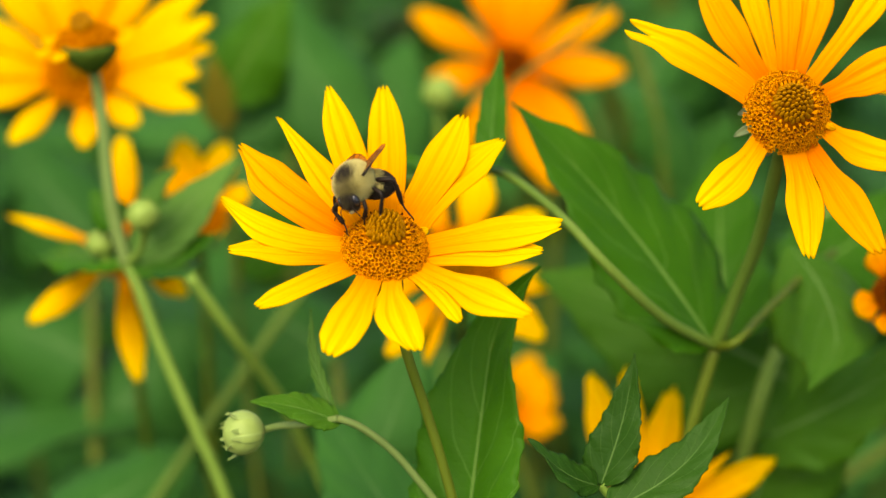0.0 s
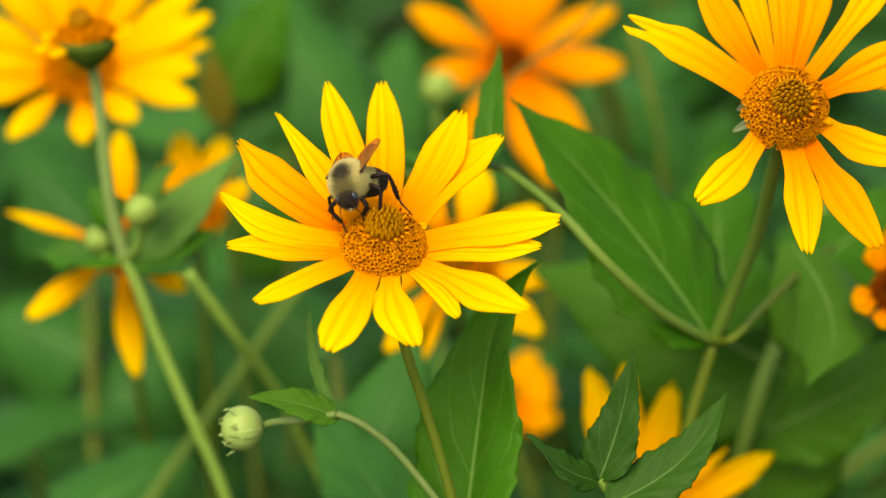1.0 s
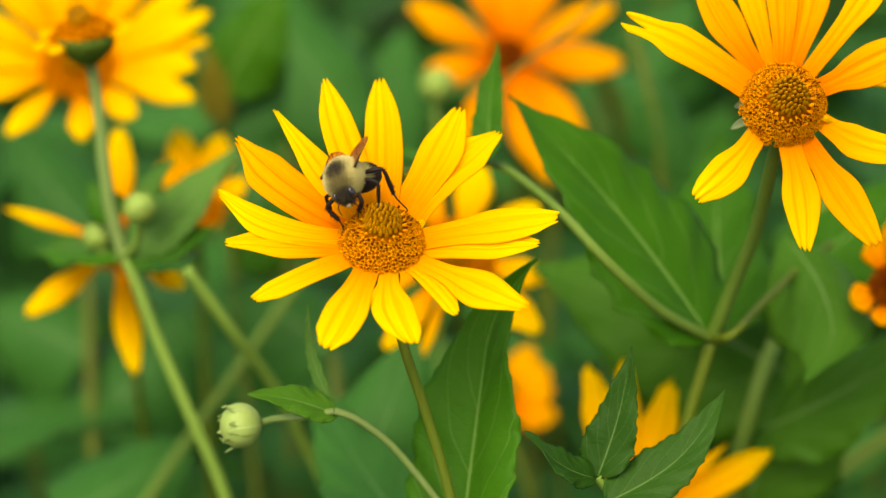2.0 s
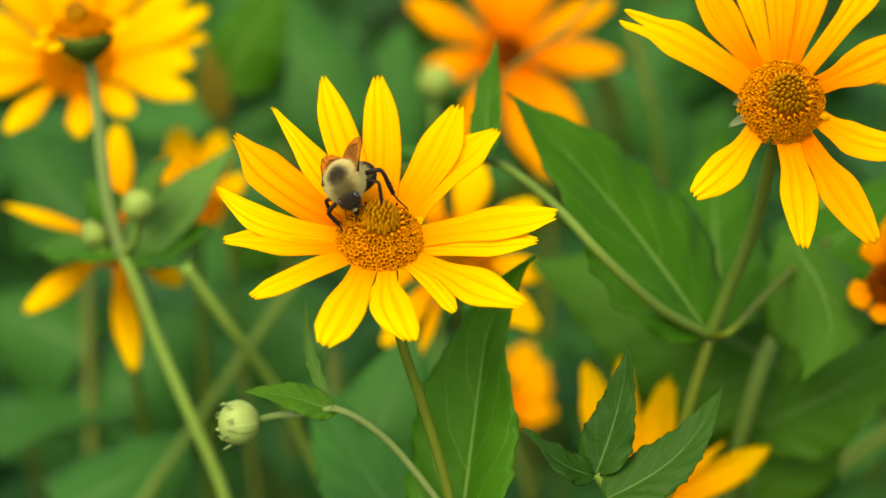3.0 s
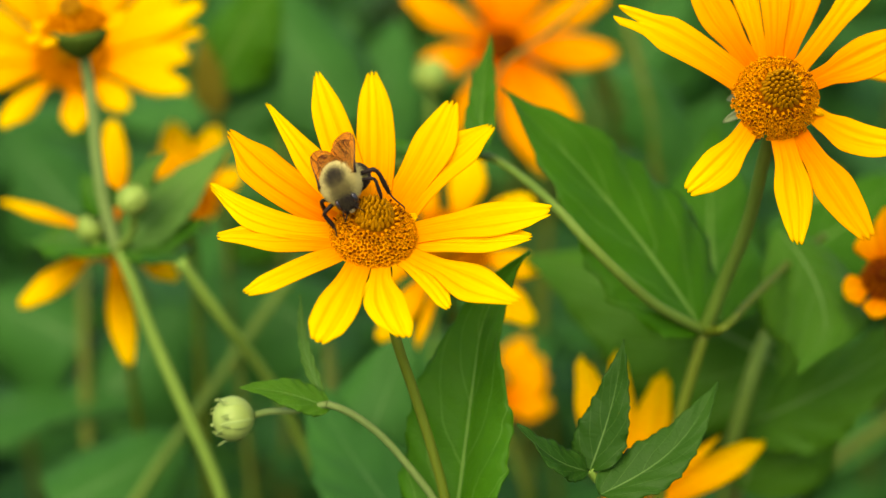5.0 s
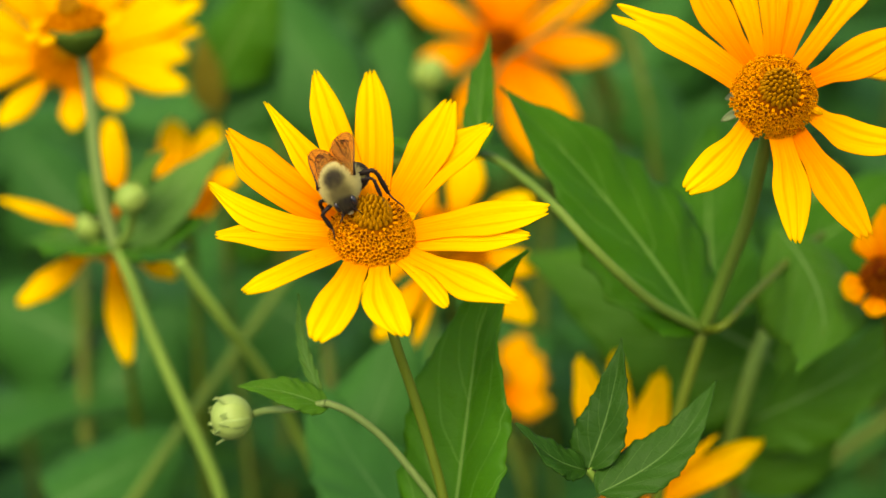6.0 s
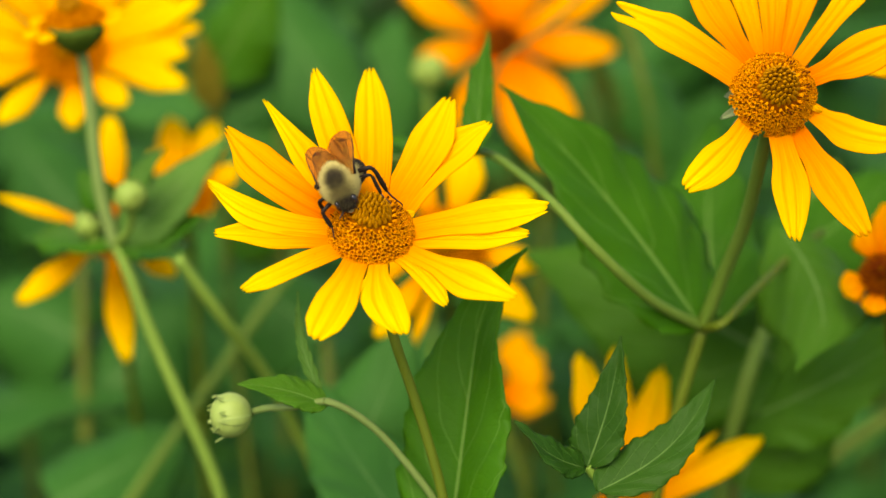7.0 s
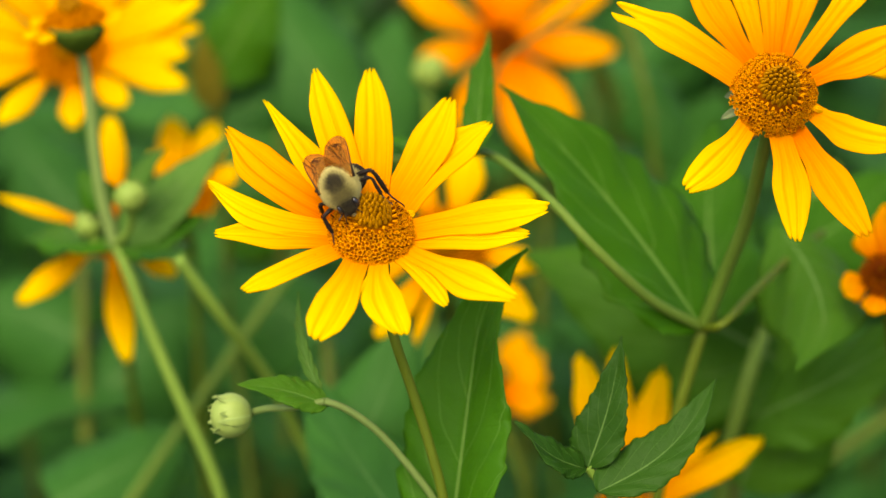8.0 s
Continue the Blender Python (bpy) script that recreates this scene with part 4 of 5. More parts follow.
behind([(0.00855, 0.10209, 0.78575), (0.00456, 0.11058, 0.83831)], (0.00314, 0.09748, 0.86078), (0.000, -0.644, 0.765), [
    (75, 15.9, 10, 8.5, 0.05, 0), (35, 14.9, 8, 8.0, 0.06, 0), (-13, 13.8, 4, 7.2, 0.08, 0),
    (-45, 17.8, 0, 8.5, 0.1, 0), (-105, 19.8, 0, 2.2, 0.1, 0), (-123, 18.7, 0, 6.3, 0.1, 0),
    (-156, 17.2, 4, 7.2, 0.08, 0), (157, 14.8, 8, 7.2, 0.06, 0), (112, 15.4, 10, 7.2, 0.06, 0)], 0.0085, PETAL, 63, "golden bloom half hidden behind the visited flower")
behind([(0.02915, 0.17092, 0.71171), (0.02167, 0.15317, 0.7799)], (0.01481, 0.17102, 0.79092), (-0.080, -0.45, 0.89), [
    (125, 13.8, 6, 9.5, 0.08, 0), (101, 22.5, 8, 9.4, 0.06, 0), (62, 18.4, 10, 9.8, 0.06, 0),
    (40, 15.6, 8, 10.0, 0.06, 0), (18, 13.3, 8, 9.5, 0.06, 0), (-16, 13.3, 4, 8.9, 0.06, 0)], 0.0034, PETAL_AMBER_SHADE, 64, "golden bloom low in the leaves")
behind([(0.04203, 0.04614, 0.77821), (0.03909, 0.04241, 0.81181)], (0.0374, 0.03786, 0.82856), (0.050, -0.220, 0.974), [
    (103, 32.9, 22, 8.0, 0.05, 0), (92, 33.4, 24, 6.4, 0.05, 0), (76, 32.0, 18, 7.7, 0.1, 12),
    (35, 30.7, 6, 9.0, 0.14, -6), (46, 22.6, 16, 2.1, 0.06, 0), (-23, 12.3, -4, 6.4, 0.1, 0),
    (-87, 8.8, -4, 6.4, 0.12, 0)], 0.0060, PETAL, 65, "golden bloom behind the young shoot")
behind([(-0.07274, 0.1551, 0.75595), (-0.07113, 0.11982, 0.83445)], (-0.06954, 0.10321, 0.8619), (0.050, -0.758, 0.650), [
    (-137, 20.4, 0, 6.1, 0.1, 0), (-82, 25.0, -2, 5.9, 0.1, 0), (-32, 12.8, 0, 5.6, 0.1, 0),
    (91, 22.2, 6, 6.4, 0.06, 0), (164, 21.5, 4, 3.7, 0.1, 30)], 0.0055, PETAL, 66, "ragged golden bloom with few petals")
behind([(-0.05948, 0.16013, 0.76978), (-0.05868, 0.15226, 0.83588)], (-0.05559, 0.12462, 0.86226), (0.100, -0.484, 0.869), [
    (105, 18.9, 6, 7.7, 0.08, 0), (76, 18.0, 8, 7.9, 0.06, 0), (40, 9.7, 6, 6.1, 0.06, 0),
    (-17, 1.4, 1, 5.6, 0.1, 0), (124, 10.5, 6, 5.6, 0.06, 0)], 0.0060, PETAL, 67, "small golden bloom among leaves")
behind([(0.09601, 0.054, 0.79979), (0.08891, 0.0533, 0.85635)], (0.08374, 0.04417, 0.87512), (-0.255, -0.757, 0.601), [
    (-164, 4.9, 0, 6.2, 0.14, 0), (107, 7.2, 6, 6.5, 0.08, 0), (79, 10.8, 8, 6.3, 0.06, 0),
    (-108, 4.6, -4, 5.4, 0.12, 0), (28, 4.6, 4, 6.3, 0.06, 0), (-58, 6.2, 0, 6.3, 0.06, 0)], 0.0036, PETAL_ORANGE, 68, "orange bloom with a dark red centre")


behind([(0.10771, 0.04230, 0.85537), (0.10068, 0.03971, 0.89212)], (0.09257, 0.03648, 0.91833), (-0.05, -0.62, 0.78), [
    (182, 13.5, -4, 5.0, 0.1, 0), (150, 9.0, 4, 5.0, 0.08, 5), (118, 18.0, 8, 5.6, 0.06, 0),
    (84, 18.0, 8, 5.4, 0.06, 0), (48, 17.5, 6, 5.6, 0.06, 0), (12, 17.0, 4, 5.4, 0.08, 0),
    (-28, 15.0, 0, 5.4, 0.1, 0), (-66, 14.0, -3, 5.6, 0.12, 0), (-104, 14.0, -4, 5.4, 0.12, 5), (-142, 8.0, -4, 4.6, 0.12, 0)], 0.0060, PETAL, 69, "golden bloom with broad petals on a tall stem")


plant = thing("flower_bud", root_of((0.00088, 0.16013, 0.76978)), "pale green flower bud on a thin stalk, out of focus", "bud", "shoots")
stem(plant, [root_of((0.00088, 0.16013, 0.76978)), (0.00088, 0.16013, 0.76978), (-0.00057, 0.1616, 0.83229), (-0.00096, 0.16211, 0.87756)], 0.0014, 0.0009, STEM)
bud(plant, (-0.00096, 0.16221, 0.87781), (0.105, -0.207, 0.973), 0.0042, 17, BUD_GREEN)
plant = stalk([(-0.04623, 0.1551, 0.75595), (-0.05252, 0.17094, 0.82871), (-0.05498, 0.17707, 0.8748)], 0.0014, 0.0010, STEM_BROWN, "leafy stalk with a withered leaf, out of focus")
leaf(plant, (-0.05456, 0.17465, 0.86816), (-0.05763, 0.17655, 0.88798), (0.101, -0.633, 0.767), 0.009, 0.1, 14, 0.3, WITHERED, 7, 71, "withered ochre leaf")
leaf(plant, (-0.05484, 0.17707, 0.8748), (-0.03693, 0.18181, 0.90243), (0.101, -0.677, 0.729), 0.022, 0.1, 12, 0.3, LEAF, 8, 72)
leaf(plant, (-0.0545, 0.17512, 0.86359), (-0.03809, 0.18969, 0.88023), (-0.100, -0.544, 0.833), 0.020, 0.1, 12, 0.3, LEAF_HAZY, 8, 73)
leaf(plant, (-0.05252, 0.17192, 0.83142), (-0.03166, 0.16982, 0.85487), (-0.303, -0.587, 0.751), 0.020, 0.1, 12, 0.3, LEAF, 8, 74)
plant = stalk([(0.07092, 0.19043, 0.73608), (0.06097, 0.18961, 0.82154), (0.05281, 0.18772, 0.87481), (0.04848, 0.19265, 0.88837)], 0.0014, 0.0010, STEM_BROWN, "leafy stalk behind the bloom, out of focus")
leaf(plant, (0.05353, 0.18624, 0.87074), (0.06567, 0.18884, 0.84865), (0.100, -0.789, 0.606), 0.020, 0.1, 12, 0.3, LEAF_HAZY, 8, 75)
leaf(plant, (0.05209, 0.18821, 0.87617), (0.06714, 0.20445, 0.89154), (0.199, -0.705, 0.680), 0.018, 0.1, 12, 0.3, LEAF_HAZY, 8, 76)


# ---- leafy plants that fill the bed behind ----
def leafy_plant(spot, height, seed, spread=0.075):
    rng = random.Random(seed)
    plant = thing("leafy_plant", (spot[0], spot[1], GROUND), "leafy green stem of the flower bed, out of focus", "plant", "leafy plants")
    lean = Vector((rng.uniform(-.05, .05), rng.uniform(-.03, .03), 0))
    foot = Vector((spot[0], spot[1], GROUND))
    at = lambda q: foot + lean * q + Vector((0, 0, height * q))
    stem(plant, [at(0), at(0.35), at(0.7), at(1.0)], 0.0035, 0.0012, STEM_BROWN)
    turn = rng.uniform(0, 180)
    for k in range(7):
        q = 1.0 - k * 0.065
        for s in (0, 180):
            a = radians(turn + s + rng.uniform(-15, 15))
            out = Vector((math.cos(a), math.sin(a), rng.uniform(-0.35, 0.3)))
            size = spread * (0.55 + 0.45 * min(k / 3, 1)) * rng.uniform(0.8, 1.2)
            leaf(plant, at(q), at(q) + out * size, (out.x * 0.2, out.y * 0.2 - 0.3, 1), size * rng.uniform(0.38, 0.52), 0.2, 10, 0.3, LEAF_HAZY, 9, seed * 50 + k * 2 + s, fine=False)
        turn += 90 + rng.uniform(-15, 15)
    return plant


def big_leaves(spot, rows, label="broad green leaves of the bed, out of focus"):
    """A stalk with a few large leaves: each row has the leaf's base, tip, facing and width."""
    plant = thing("leafy_plant", (spot[0], spot[1], GROUND), label, "plant", "leafy plants")
    for n, (base, tip, facing, width) in enumerate(rows):
        leaf(plant, base, tip, facing, width, 0.12, 8, 0.3, LEAF_HAZY, 9, 900 + n, fine=False)
    stem(plant, [(spot[0], spot[1], GROUND)] + [row[0] for row in rows], 0.0028, 0.0014, STEM_BROWN)
    return plant


big_leaves((-0.0482, 0.24861, 0.66203), [
    ((-0.04664, 0.27848, 0.80257), (-0.08289, 0.31293, 0.83874), (-0.207, -0.602, 0.771), 0.035),
    ((-0.04664, 0.28876, 0.8308), (-0.02544, 0.30024, 0.86235), (0.101, -0.633, 0.767), 0.040),
    ((-0.04594, 0.29299, 0.84242), (-0.06646, 0.32729, 0.8782), (-0.101, -0.716, 0.691), 0.045)])
big_leaves((0.08085, 0.28314, 0.63995), [
    ((0.0718, 0.31616, 0.78913), (0.09421, 0.31106, 0.83359), (0.199, -0.705, 0.680), 0.040),
    ((0.07199, 0.32196, 0.80506), (0.04259, 0.33356, 0.83694), (-0.207, -0.602, 0.771), 0.040),
    ((0.07388, 0.33998, 0.82533), (0.08405, 0.34323, 0.86351), (0.101, -0.716, 0.691), 0.045)])
big_leaves((-0.1078, 0.15181, 0.68846), [
    ((-0.09161, 0.1707, 0.78421), (-0.06952, 0.19581, 0.80933), (-0.102, -0.845, 0.525), 0.045),
    ((-0.09311, 0.18242, 0.80179), (-0.12465, 0.19581, 0.80933), (0.101, -0.817, 0.567), 0.040),
    ((-0.09555, 0.20314, 0.82947), (-0.12149, 0.23122, 0.84815), (0.101, -0.716, 0.691), 0.040)])
big_leaves((-0.03576, 0.10123, 0.7249), [
    ((-0.01882, 0.05719, 0.82319), (-0.00485, 0.07556, 0.85320), (0.101, -0.560, 0.820), 0.026),
    ((-0.02602, 0.14564, 0.81767), (-0.05145, 0.16063, 0.82964), (-0.101, -0.633, 0.767), 0.036)])

big_leaves((-0.02290, 0.22687), [
    ((-0.02091, 0.21789, 0.84077), (-0.01055, 0.26112, 0.87180), (0.10, -0.60, 0.79), 0.030),
    ((-0.02328, 0.21141, 0.85220), (-0.05681, 0.23711, 0.89357), (-0.05, -0.55, 0.83), 0.036)])
big_leaves((0.07074, 0.10652), [
    ((0.06691, 0.09077, 0.81311), (0.04634, 0.11015, 0.83712), (-0.05, -0.45, 0.89), 0.032)])

big_leaves((-0.0900, 0.1350), [
    ((-0.08931, 0.11410, 0.78950), (-0.06007, 0.13853, 0.79816), (0.10, -0.50, 0.86), 0.038)])

rng = random.Random(5)
for n in range(44):
    y = 0.15 + 0.60 * (n / 43) ** 1.2
    x = (((n * 0.618) % 1.0) - 0.5) * (0.30 + 0.75 * y) + rng.uniform(-.02, .02)
    leafy_plant((x, y), 0.93 - 0.10 * y - rng.uniform(0.0, 0.16), 100 + n, 0.07 + 0.03 * rng.random())


# ---- the bumblebee: x forward, y to its left, z up from its back ----
MM = 0.001


def ovoid(name, centre, size, mat, rings=18, sides=24, nose=0.0):
    """A closed rounded body; nose narrows its front."""
    verts, faces = [], []
    for i in range(rings + 1):
        t = math.pi * (0.02 + 0.96 * i / rings)
        x = -math.cos(t)
        for k in range(sides):
            a = 2 * math.pi * k / sides
            w = math.sin(t) * (1 - nose * x)
            verts.append(Vector((centre[0] + size[0] * x, centre[1] + size[1] * w * math.cos(a), centre[2] + size[2] * w * math.sin(a))) * MM)
    for i in range(rings):
        for k in range(sides):
            a, b = i * sides + k, i * sides + (k + 1) % sides
            faces.append((a, a + sides, b + sides, b))
    faces += [tuple(range(sides)), tuple(range(len(verts) - sides, len(verts)))[::-1]]
    return mesh_of(name, verts, faces, [mat])


def fur(name, centre, size, count, length, mat, keep, rng, sweep=(-0.35, 0, 0.1), width=0.021, soft=0.19):
    """Fine tapering hairs standing on an ovoid; keep(d) says where, d being the way out from its centre."""
    verts, faces = [], []
    for n in range(count):
        h = 1 - 2 * (n + 0.5) / count
        a = n * 2.399963 + rng.uniform(-0.2, 0.2)
        d = Vector((h, math.sqrt(1 - h * h) * math.cos(a), math.sqrt(1 - h * h) * math.sin(a)))
        if not keep(d + Vector((rng.gauss(0, soft), rng.gauss(0, soft), rng.gauss(0, soft)))):
            continue
        out = Vector((d.x / size[0], d.y / size[1], d.z / size[2])).normalized()
        foot = Vector(centre) + Vector((d.x * size[0], d.y * size[1], d.z * size[2]))
        way = (out + Vector(sweep) * rng.uniform(0.5, 1.3) + Vector((rng.gauss(0, .22), rng.gauss(0, .22), rng.gauss(0, .22)))).normalized()
        long = length * rng.uniform(0.65, 1.15)
        bend = foot + way * long * 0.55
        tip = bend + (way + Vector(sweep) * 0.5 + Vector((rng.gauss(0, .2), rng.gauss(0, .2), rng.gauss(0, .2)))).normalized() * long * 0.5
        e = way.orthogonal().normalized()
        f = way.cross(e)
        k0 = len(verts)
        for c, w in ((foot, width), (bend, width * 0.75)):
            for q in range(3):
                t = q * 2.0944
                verts.append((c + (e * math.cos(t) + f * math.sin(t)) * w) * MM)
        verts.append(tip * MM)
        for q in range(3):
            r = (q + 1) % 3
            faces += [(k0 + q, k0 + r, k0 + 3 + r, k0 + 3 + q), (k0 + 3 + q, k0 + 3 + r, k0 + 6)]
    return mesh_of(name, verts, faces, [mat])


def limb(name, points, radii, mat, sides=8):
    """Jointed limb through points (mm), each with its own thickness."""
    verts, faces = [], []
    pts = [Vector(p) for p in points]
    for i, p in enumerate(pts):
        along = (pts[min(i + 1, len(pts) - 1)] - pts[max(i - 1, 0)]).normalized()
        e = along.cross(Vector((0.05, 1, 0.03))).normalized()
        f = along.cross(e)
        for k in range(sides):
            t = 2 * math.pi * k / sides
            verts.append((p + (e * math.cos(t) + f * math.sin(t)) * radii[i]) * MM)
    for i in range(len(pts) - 1):
        for k in range(sides):
            a, b = i * sides + k, i * sides + (k + 1) % sides
            faces.append((a, b, b + sides, a + sides))
    faces += [tuple(range(sides))[::-1], tuple(range(len(verts) - sides, len(verts)))]
    return mesh_of(name, verts, faces, [mat])


def leg_mesh(long, stout, arch, knee, rng):
    """A leg along x from hip to claw: stout thigh, flat hairy shin, thin jointed foot."""
    pts = [(0, 0, 0), (0.16, 0, 0.15), (0.30, 0, 0.27), (0.36, 0, 0.28), (0.43, 0, 0.25), (0.56, 0, 0.16), (0.66, 0, 0.09), (0.71, 0, 0.06)]
    rad = [0.30, 0.42, 0.34, 0.26, 0.34, 0.42, 0.34, 0.16]
    line = [Vector((p[0] + (knee - 0.33) * min(p[0] / 0.33, (1 - p[0]) / 0.67), p[1], p[2] * arch)) * long for p in pts]
    size = [r * stout * 0.9 for r in rad]
    mesh = limb("leg", line, size, SHELL)
    verts, faces = [tuple(v.co) for v in mesh.vertices], [tuple(p.vertices) for p in mesh.polygons]
    for n in range(260):
        q = rng.uniform(0.5, 6.6)
        i = int(q)
        c = line[i].lerp(line[i + 1], q - i)
        t = rng.uniform(0, 6.28)
        out = Vector((rng.uniform(0.1, 0.8), math.cos(t), math.sin(t))).normalized()
        side = out.cross(Vector((1, 0.2, 0.1))).normalized() * 0.045
        foot, tip = c + out * size[i] * 0.8, c + out * (size[i] + rng.uniform(0.12, 0.38) * stout)
        k0 = len(verts)
        verts += [tuple((foot - side) * MM), tuple((foot + side) * MM), tuple((foot + out.cross(side)) * MM), tuple(tip * MM)]
        faces += [(k0, k0 + 1, k0 + 3), (k0 + 1, k0 + 2, k0 + 3), (k0 + 2, k0, k0 + 3)]
    return mesh_of("leg", verts, faces, [SHELL])


def foot_mesh(long, stout, arch, knee):
    """The thin jointed foot at the end of a leg."""
    line = [((0.70 + (knee - 0.33) * 0.448) * long, 0, 0.065 * arch * long), ((0.78 + (knee - 0.33) * 0.32) * long, 0, 0.035 * long), (0.86 * long, 0, 0.015 * long), (0.93 * long, 0, 0.01 * long), (0.97 * long, 0, 0), (long, 0, -0.03 * long)]
    return limb("foot", line, [0.15 * stout, 0.14 * stout, 0.12 * stout, 0.12 * stout, 0.11 * stout, 0.05 * stout], FOOT, 6)


def wing_mesh(long, wide, rng):
    """A wing along -x: thick front edge (towards +y), rounded tip, rippled skin."""
    def point(u, v):
        w = (0.42 + 0.58 * step(0, 0.72, u)) if u < 0.75 else math.sqrt(max(1 - ((u - 0.75) / 0.255) ** 2, 0.004))
        y = wide * (0.10 * u + (0.5 * v - 0.16) * w)
        return Vector((-long * u, y, 0.05 * math.sin(u * 9 + v * 4) * wide * 0.35 - 0.06 * v * v * w)) * MM
    return sheet("wing", point, 22, 10, 0.00003, [WING])


def bumblebee():
    rng = random.Random(77)
    bee = thing("bumblebee", (0, 0, 0), "furry yellow and black bumblebee with amber wings", "bumblebee")
    t_c, t_s = (0, 0, 0), (3.1, 2.62, 2.6)
    spot, nape_shade = Vector((0.406, 0, 0.914)), Vector((0.98, 0, 0.20)).normalized()
    spot_at = lambda d: d.normalized().dot(spot)
    # Olive also behind the head, where its shade is put into the fur colour.
    is_dim = lambda d: 0.79 < spot_at(d) <= 0.90 or d.normalized().dot(nape_shade) > 0.80
    thorax = part("thorax", ovoid("thorax", t_c, t_s, UNDERCOAT), bee, label="round thorax in pale yellow fur")
    part("pale_fur", fur("pale_fur", t_c, t_s, 30000, 0.92, FUR_PALE, lambda d: spot_at(d) <= 0.79 and not is_dim(d) and d.z > -0.75, rng, width=0.016, soft=0.11), thorax, label="pale yellow fur", kind="stuff")
    part("olive_fur", fur("olive_fur", t_c, t_s, 24000, 0.90, FUR_OLIVE, is_dim, rng, width=0.016, soft=0.13), thorax, label="olive fur round the spot, and painted shade behind the head", kind="stuff")
    part("black_fur", fur("black_fur", t_c, t_s, 26000, 0.90, FUR_BLACK, lambda d: spot_at(d) > 0.89, rng, width=0.016, soft=0.08), thorax, label="black spot of fur on the back", kind="stuff")
    a_c, a_s = (-2.4, 0, -0.9), (3.15, 2.2, 2.1)
    abdomen = part("abdomen", ovoid("abdomen", a_c, a_s, SHELL, nose=-0.08), bee, Matrix.Translation(Vector((-1.7, 0, -0.7)) * MM), label="black abdomen with one pale band")
    part("pale_band", fur("pale_band", a_c, a_s, 16000, 0.55, FUR_PALE, lambda d: d.x > -0.25 and d.z > 0.05, rng, (-0.5, 0, 0), width=0.016, soft=0.08), abdomen, label="pale yellow fur", kind="stuff")
    part("black_fur", fur("black_fur", a_c, a_s, 14000, 0.55, FUR_BLACK, lambda d: d.x <= -0.25 or d.z <= 0.05, rng, (-0.9, 0, 0), width=0.016, soft=0.08), abdomen, label="short black fur", kind="stuff")
    h_c, h_s = (3.0, 0, -1.35), (1.35, 1.62, 1.7)
    head = part("head", ovoid("head", h_c, h_s, SHELL), bee, label="black head")
    part("face_fur", fur("face_fur", h_c, h_s, 1500, 0.42, FUR_BLACK, lambda d: d.x > -0.2 and abs(d.y) < 0.75, rng, (0.1, 0, 0.1)), head, kind="stuff")
    part("crown_fur", fur("crown_fur", h_c, h_s, 6000, 0.42, FUR_CROWN, lambda d: d.z > 0.0 and abs(d.y) < 0.5 and d.x > -0.4, rng, (0.2, 0, 0.3), width=0.014), head, kind="stuff")
    part("muzzle", ovoid("muzzle", (4.1, 0, -2.6), (0.34, 0.50, 0.34), MUZZLE, 8, 12), head, label="pale muzzle")
    for s in (1, -1):
        part("eye", ovoid("eye", (3.42, 1.36 * s, -1.05), (0.72, 0.52, 1.10), EYE_BLACK, 12, 16), head, label="glossy dark eye")
        part("antenna", limb("antenna", [(4.25, 0.5 * s, -1.4), (4.8, 1.1 * s, -1.4), (5.0, 1.4 * s, -2.0), (4.9, 1.6 * s, -2.9), (4.7, 1.6 * s, -3.6)], [0.09, 0.075, 0.09, 0.085, 0.05], SHELL), head)
    wings = []
    for s in (1, -1):
        fore, hind = wing_mesh(7.0, 3.9, rng), wing_mesh(5.6, 3.5, rng)
        flip = Matrix.Diagonal((1, s, 1, 1))
        for mesh, m in ((fore, pose(0.9 * MM, 2.6 * s * MM, 1.5 * MM)), (hind, pose(0.0 * MM, 2.4 * s * MM, 1.35 * MM))):
            if s < 0:
                mesh.transform(flip)
                mesh.flip_normals()
            wing = part("wing", mesh, bee, m, "smoky amber wing")
            edge = limb("front_vein", [(-6.3 * q, s * 4.0 * (0.10 * 0.86 * q + 0.31 * (0.42 + 0.58 * step(0, 0.72, 0.86 * q))) if mesh == fore else s * 0.3, 0) for q in (0, 0.2, 0.4, 0.6, 0.8, 1.0)], [0.24, 0.16, 0.11, 0.08, 0.06, 0.04], SHELL, 6)
            if mesh == fore:
                part("front_vein", edge, wing, label="dark front vein")
            wings.append((wing, s))
    legs = []
    for s, hip, long, stout, arch, knee in ((1, (1.7, 1.3, -1.9), 4.7, 1.0, 1.0, 0.3), (1, (-0.3, 2.2, -1.3), 7.0, 0.85, 1.25, 0.26), (1, (-1.6, 2.2, -1.2), 9.8, 1.12, 1.05, 0.17),
                                      (-1, (1.6, 1.9, -1.5), 6.2, 1.0, 1.1, 0.28), (-1, (0.2, 1.9, -1.8), 5.4, 0.85, 1.1, 0.3), (-1, (-1.5, 1.9, -1.7), 6.0, 0.9, 0.9, 0.3)):
        m = Matrix.Translation(Vector((hip[0], hip[1] * s, hip[2])) * MM)
        leg = part("leg", leg_mesh(long, stout, arch, knee, rng), bee, m, "black jointed leg")
        part("foot", foot_mesh(long, stout, arch, knee), leg, label="thin brown foot")
        legs.append(leg)
    return bee, abdomen, wings, legs


BEE, ABDOMEN, WINGS, LEGS = bumblebee()


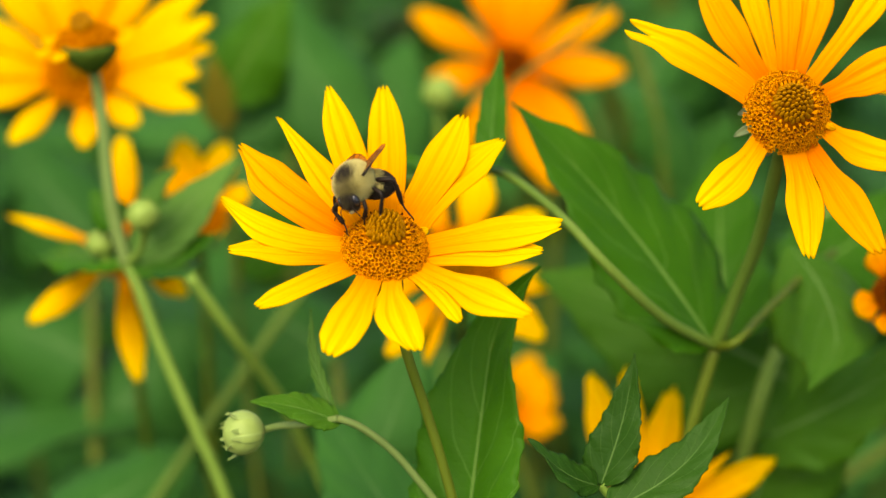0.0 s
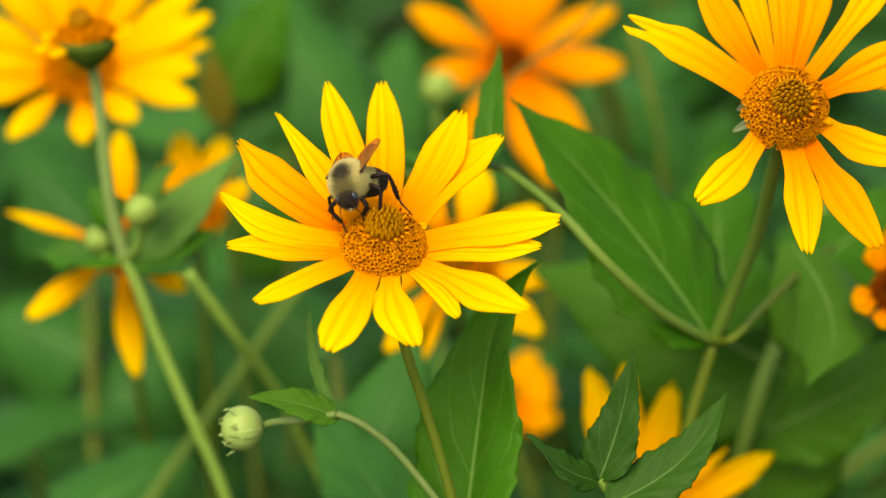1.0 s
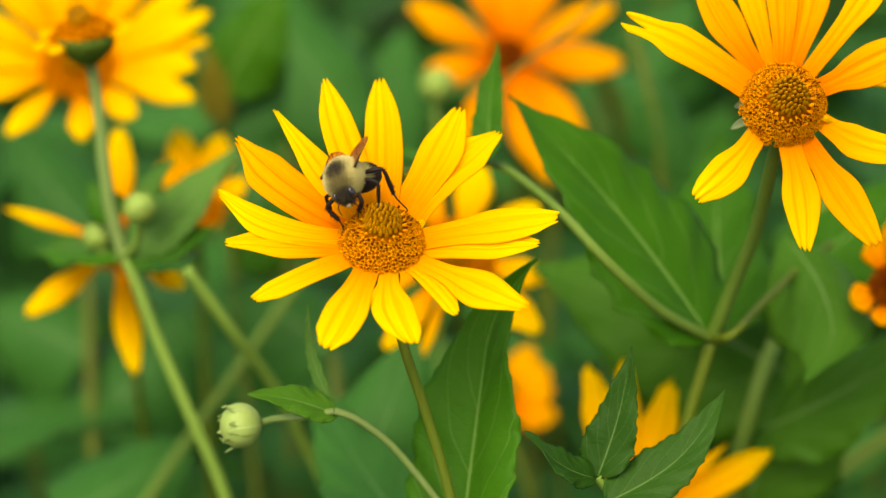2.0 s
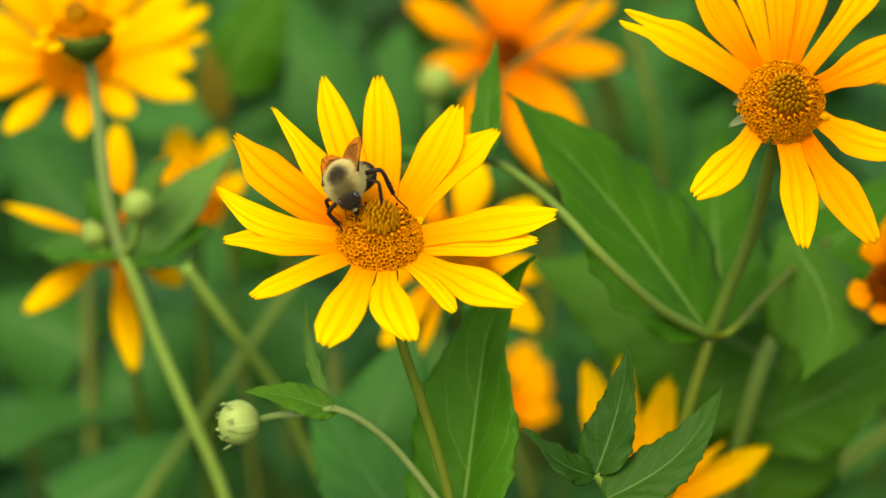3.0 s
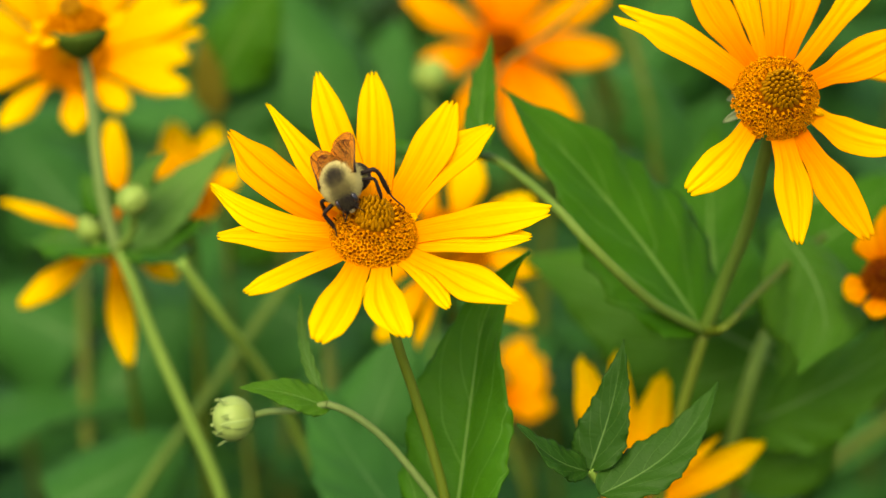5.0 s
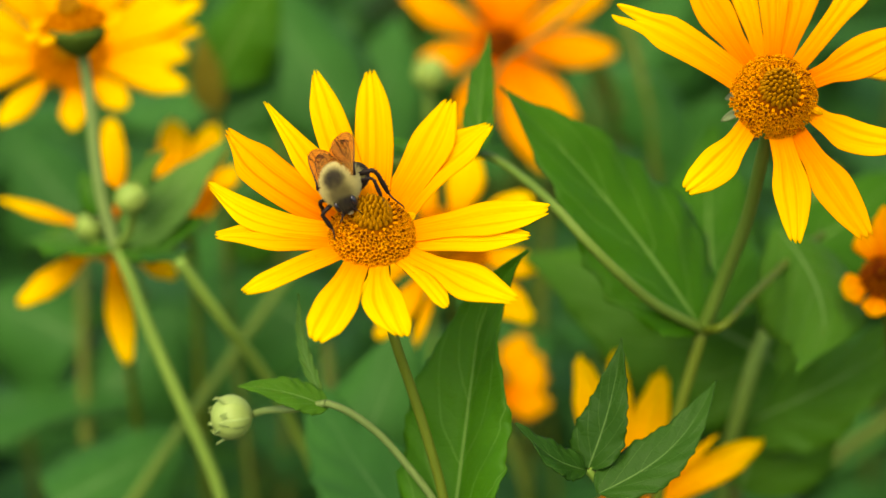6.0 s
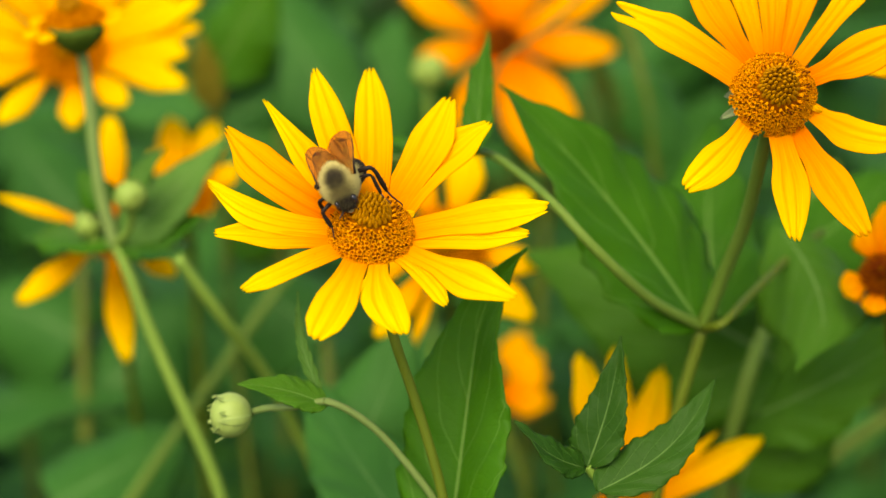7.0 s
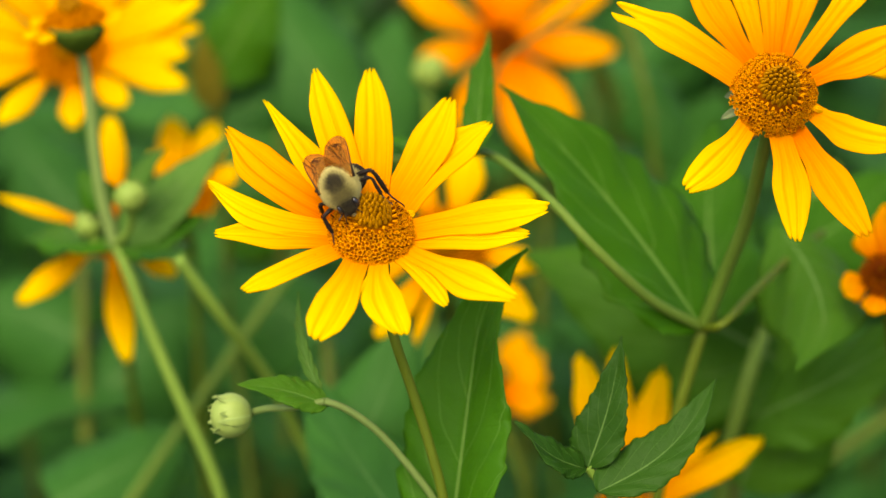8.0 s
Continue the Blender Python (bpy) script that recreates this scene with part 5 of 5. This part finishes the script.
def motions():
    """The bee turns on the flower while its feet keep their hold."""
    path = [
        (0, (-0.01388, -0.00256, 0.91194), (-0.324, -0.863, -0.387), (-0.432, -0.229, 0.872)),
        (0.7, (-0.01407, -0.00271, 0.91180), (-0.271, -0.910, -0.314), (-0.418, -0.182, 0.890)),
        (1.1, (-0.01451, -0.00285, 0.91152), (-0.140, -0.938, -0.317), (-0.385, -0.244, 0.890)),
        (1.7, (-0.01488, -0.00283, 0.91172), (-0.132, -0.960, -0.247), (-0.479, -0.157, 0.864)),
        (2.8, (-0.01458, -0.00325, 0.91076), (0.089, -0.940, -0.330), (-0.442, -0.334, 0.833)),
        (3.5, (-0.01421, -0.00331, 0.91061), (0.118, -0.924, -0.364), (-0.486, -0.373, 0.790)),
        (4.6, (-0.01418, -0.00346, 0.91015), (0.183, -0.924, -0.336), (-0.428, -0.383, 0.818)),
        (5.8, (-0.01405, -0.00356, 0.90962), (0.181, -0.894, -0.410), (-0.400, -0.447, 0.800)),
        (7, (-0.01401, -0.00346, 0.90953), (0.262, -0.827, -0.498), (-0.323, -0.562, 0.762)),
        (8, (-0.01401, -0.00357, 0.90883), (0.313, -0.844, -0.436), (-0.390, -0.533, 0.751)),
    ]
    rows = [(t, axes(place, ahead, up)) for t, place, ahead, up in path]
    walk(BEE, rows)
    waist = ABDOMEN.matrix_basis.translation / MM
    walk(ABDOMEN, [(t, pose(waist.x * MM, 0, waist.z * MM, 0, -curl, -turn)) for t, turn, curl in ((0, 57, 33), (0.7, 55, 31), (1.7, 45, 28), (2.8, 39, 27), (4.6, 41, 28), (8, 48, 31))])
    left = [
            (0, (0.977, -0.198, -0.075), (-0.004, -0.372, 0.928)),
            (0.7, (0.916, -0.338, -0.214), (0.109, -0.304, 0.946)),
            (1.7, (0.976, -0.195, -0.098), (0.030, -0.328, 0.944)),
            (2.8, (0.983, -0.134, -0.123), (0.079, -0.298, 0.951)),
            (3.5, (0.977, -0.103, -0.188), (0.177, -0.109, 0.978)),
            (4.6, (0.920, -0.130, -0.370), (0.364, -0.068, 0.929)),
            (5.8, (0.860, -0.154, -0.486), (0.487, -0.034, 0.873)),
            (8, (0.854, -0.063, -0.516), (0.514, -0.052, 0.856)),
    ]
    right = [
            (0, (0.908, -0.394, 0.142), (0.234, 0.759, 0.608)),
            (0.7, (0.942, -0.327, 0.081), (0.192, 0.719, 0.668)),
            (1.7, (0.940, -0.338, 0.046), (0.204, 0.665, 0.718)),
            (2.8, (0.967, -0.256, 0.011), (0.091, 0.383, 0.919)),
            (3.5, (0.977, -0.206, -0.049), (0.126, 0.381, 0.916)),
            (4.6, (0.954, -0.216, -0.207), (0.262, 0.264, 0.928)),
            (5.8, (0.944, -0.180, -0.278), (0.319, 0.276, 0.907)),
            (8, (0.939, -0.157, -0.305), (0.328, 0.152, 0.932)),
    ]
    for n, (ob, s) in enumerate(WINGS):
        root = ob.matrix_basis.translation.copy()
        tuck = pose(0, 0, -0.0001, 0, 0, 9 * s) if n % 2 else Matrix()
        walk(ob, [(t, axes(root, x, z) @ tuck) for t, x, z in (left if s > 0 else right)])
    holds = [((-0.01226, -0.0039, 0.90544), (-0.01387, -0.00613, 0.90445)), ((-0.00984, -0.00451, 0.90668), (-0.00546, -0.00421, 0.90602)), ((-0.00446, -0.00061, 0.90504), (-0.00438, -0.00073, 0.90497)),
             ((-0.01491, -0.00296, 0.90267), (-0.01482, -0.00517, 0.90207)), ((-0.0173, -0.00068, 0.9046), (-0.01622, -0.00126, 0.90423)), ((-0.01732, 0.00376, 0.90639), (-0.01777, 0.00326, 0.90615))]
    for ob, (first, last) in zip(LEGS, holds):
        hip = ob.matrix_basis.translation.copy()
        swing = []
        for t, m in rows:
            foot = m.inverted() @ Vector(first).lerp(Vector(last), min(max((t - 1) / 6, 0), 1))
            swing.append((t, axes(hip, foot - hip, Vector((0.0, hip.y, 0)) * 2.0 + Vector((0, 0, 0.004)))))
        walk(ob, swing)


motions()
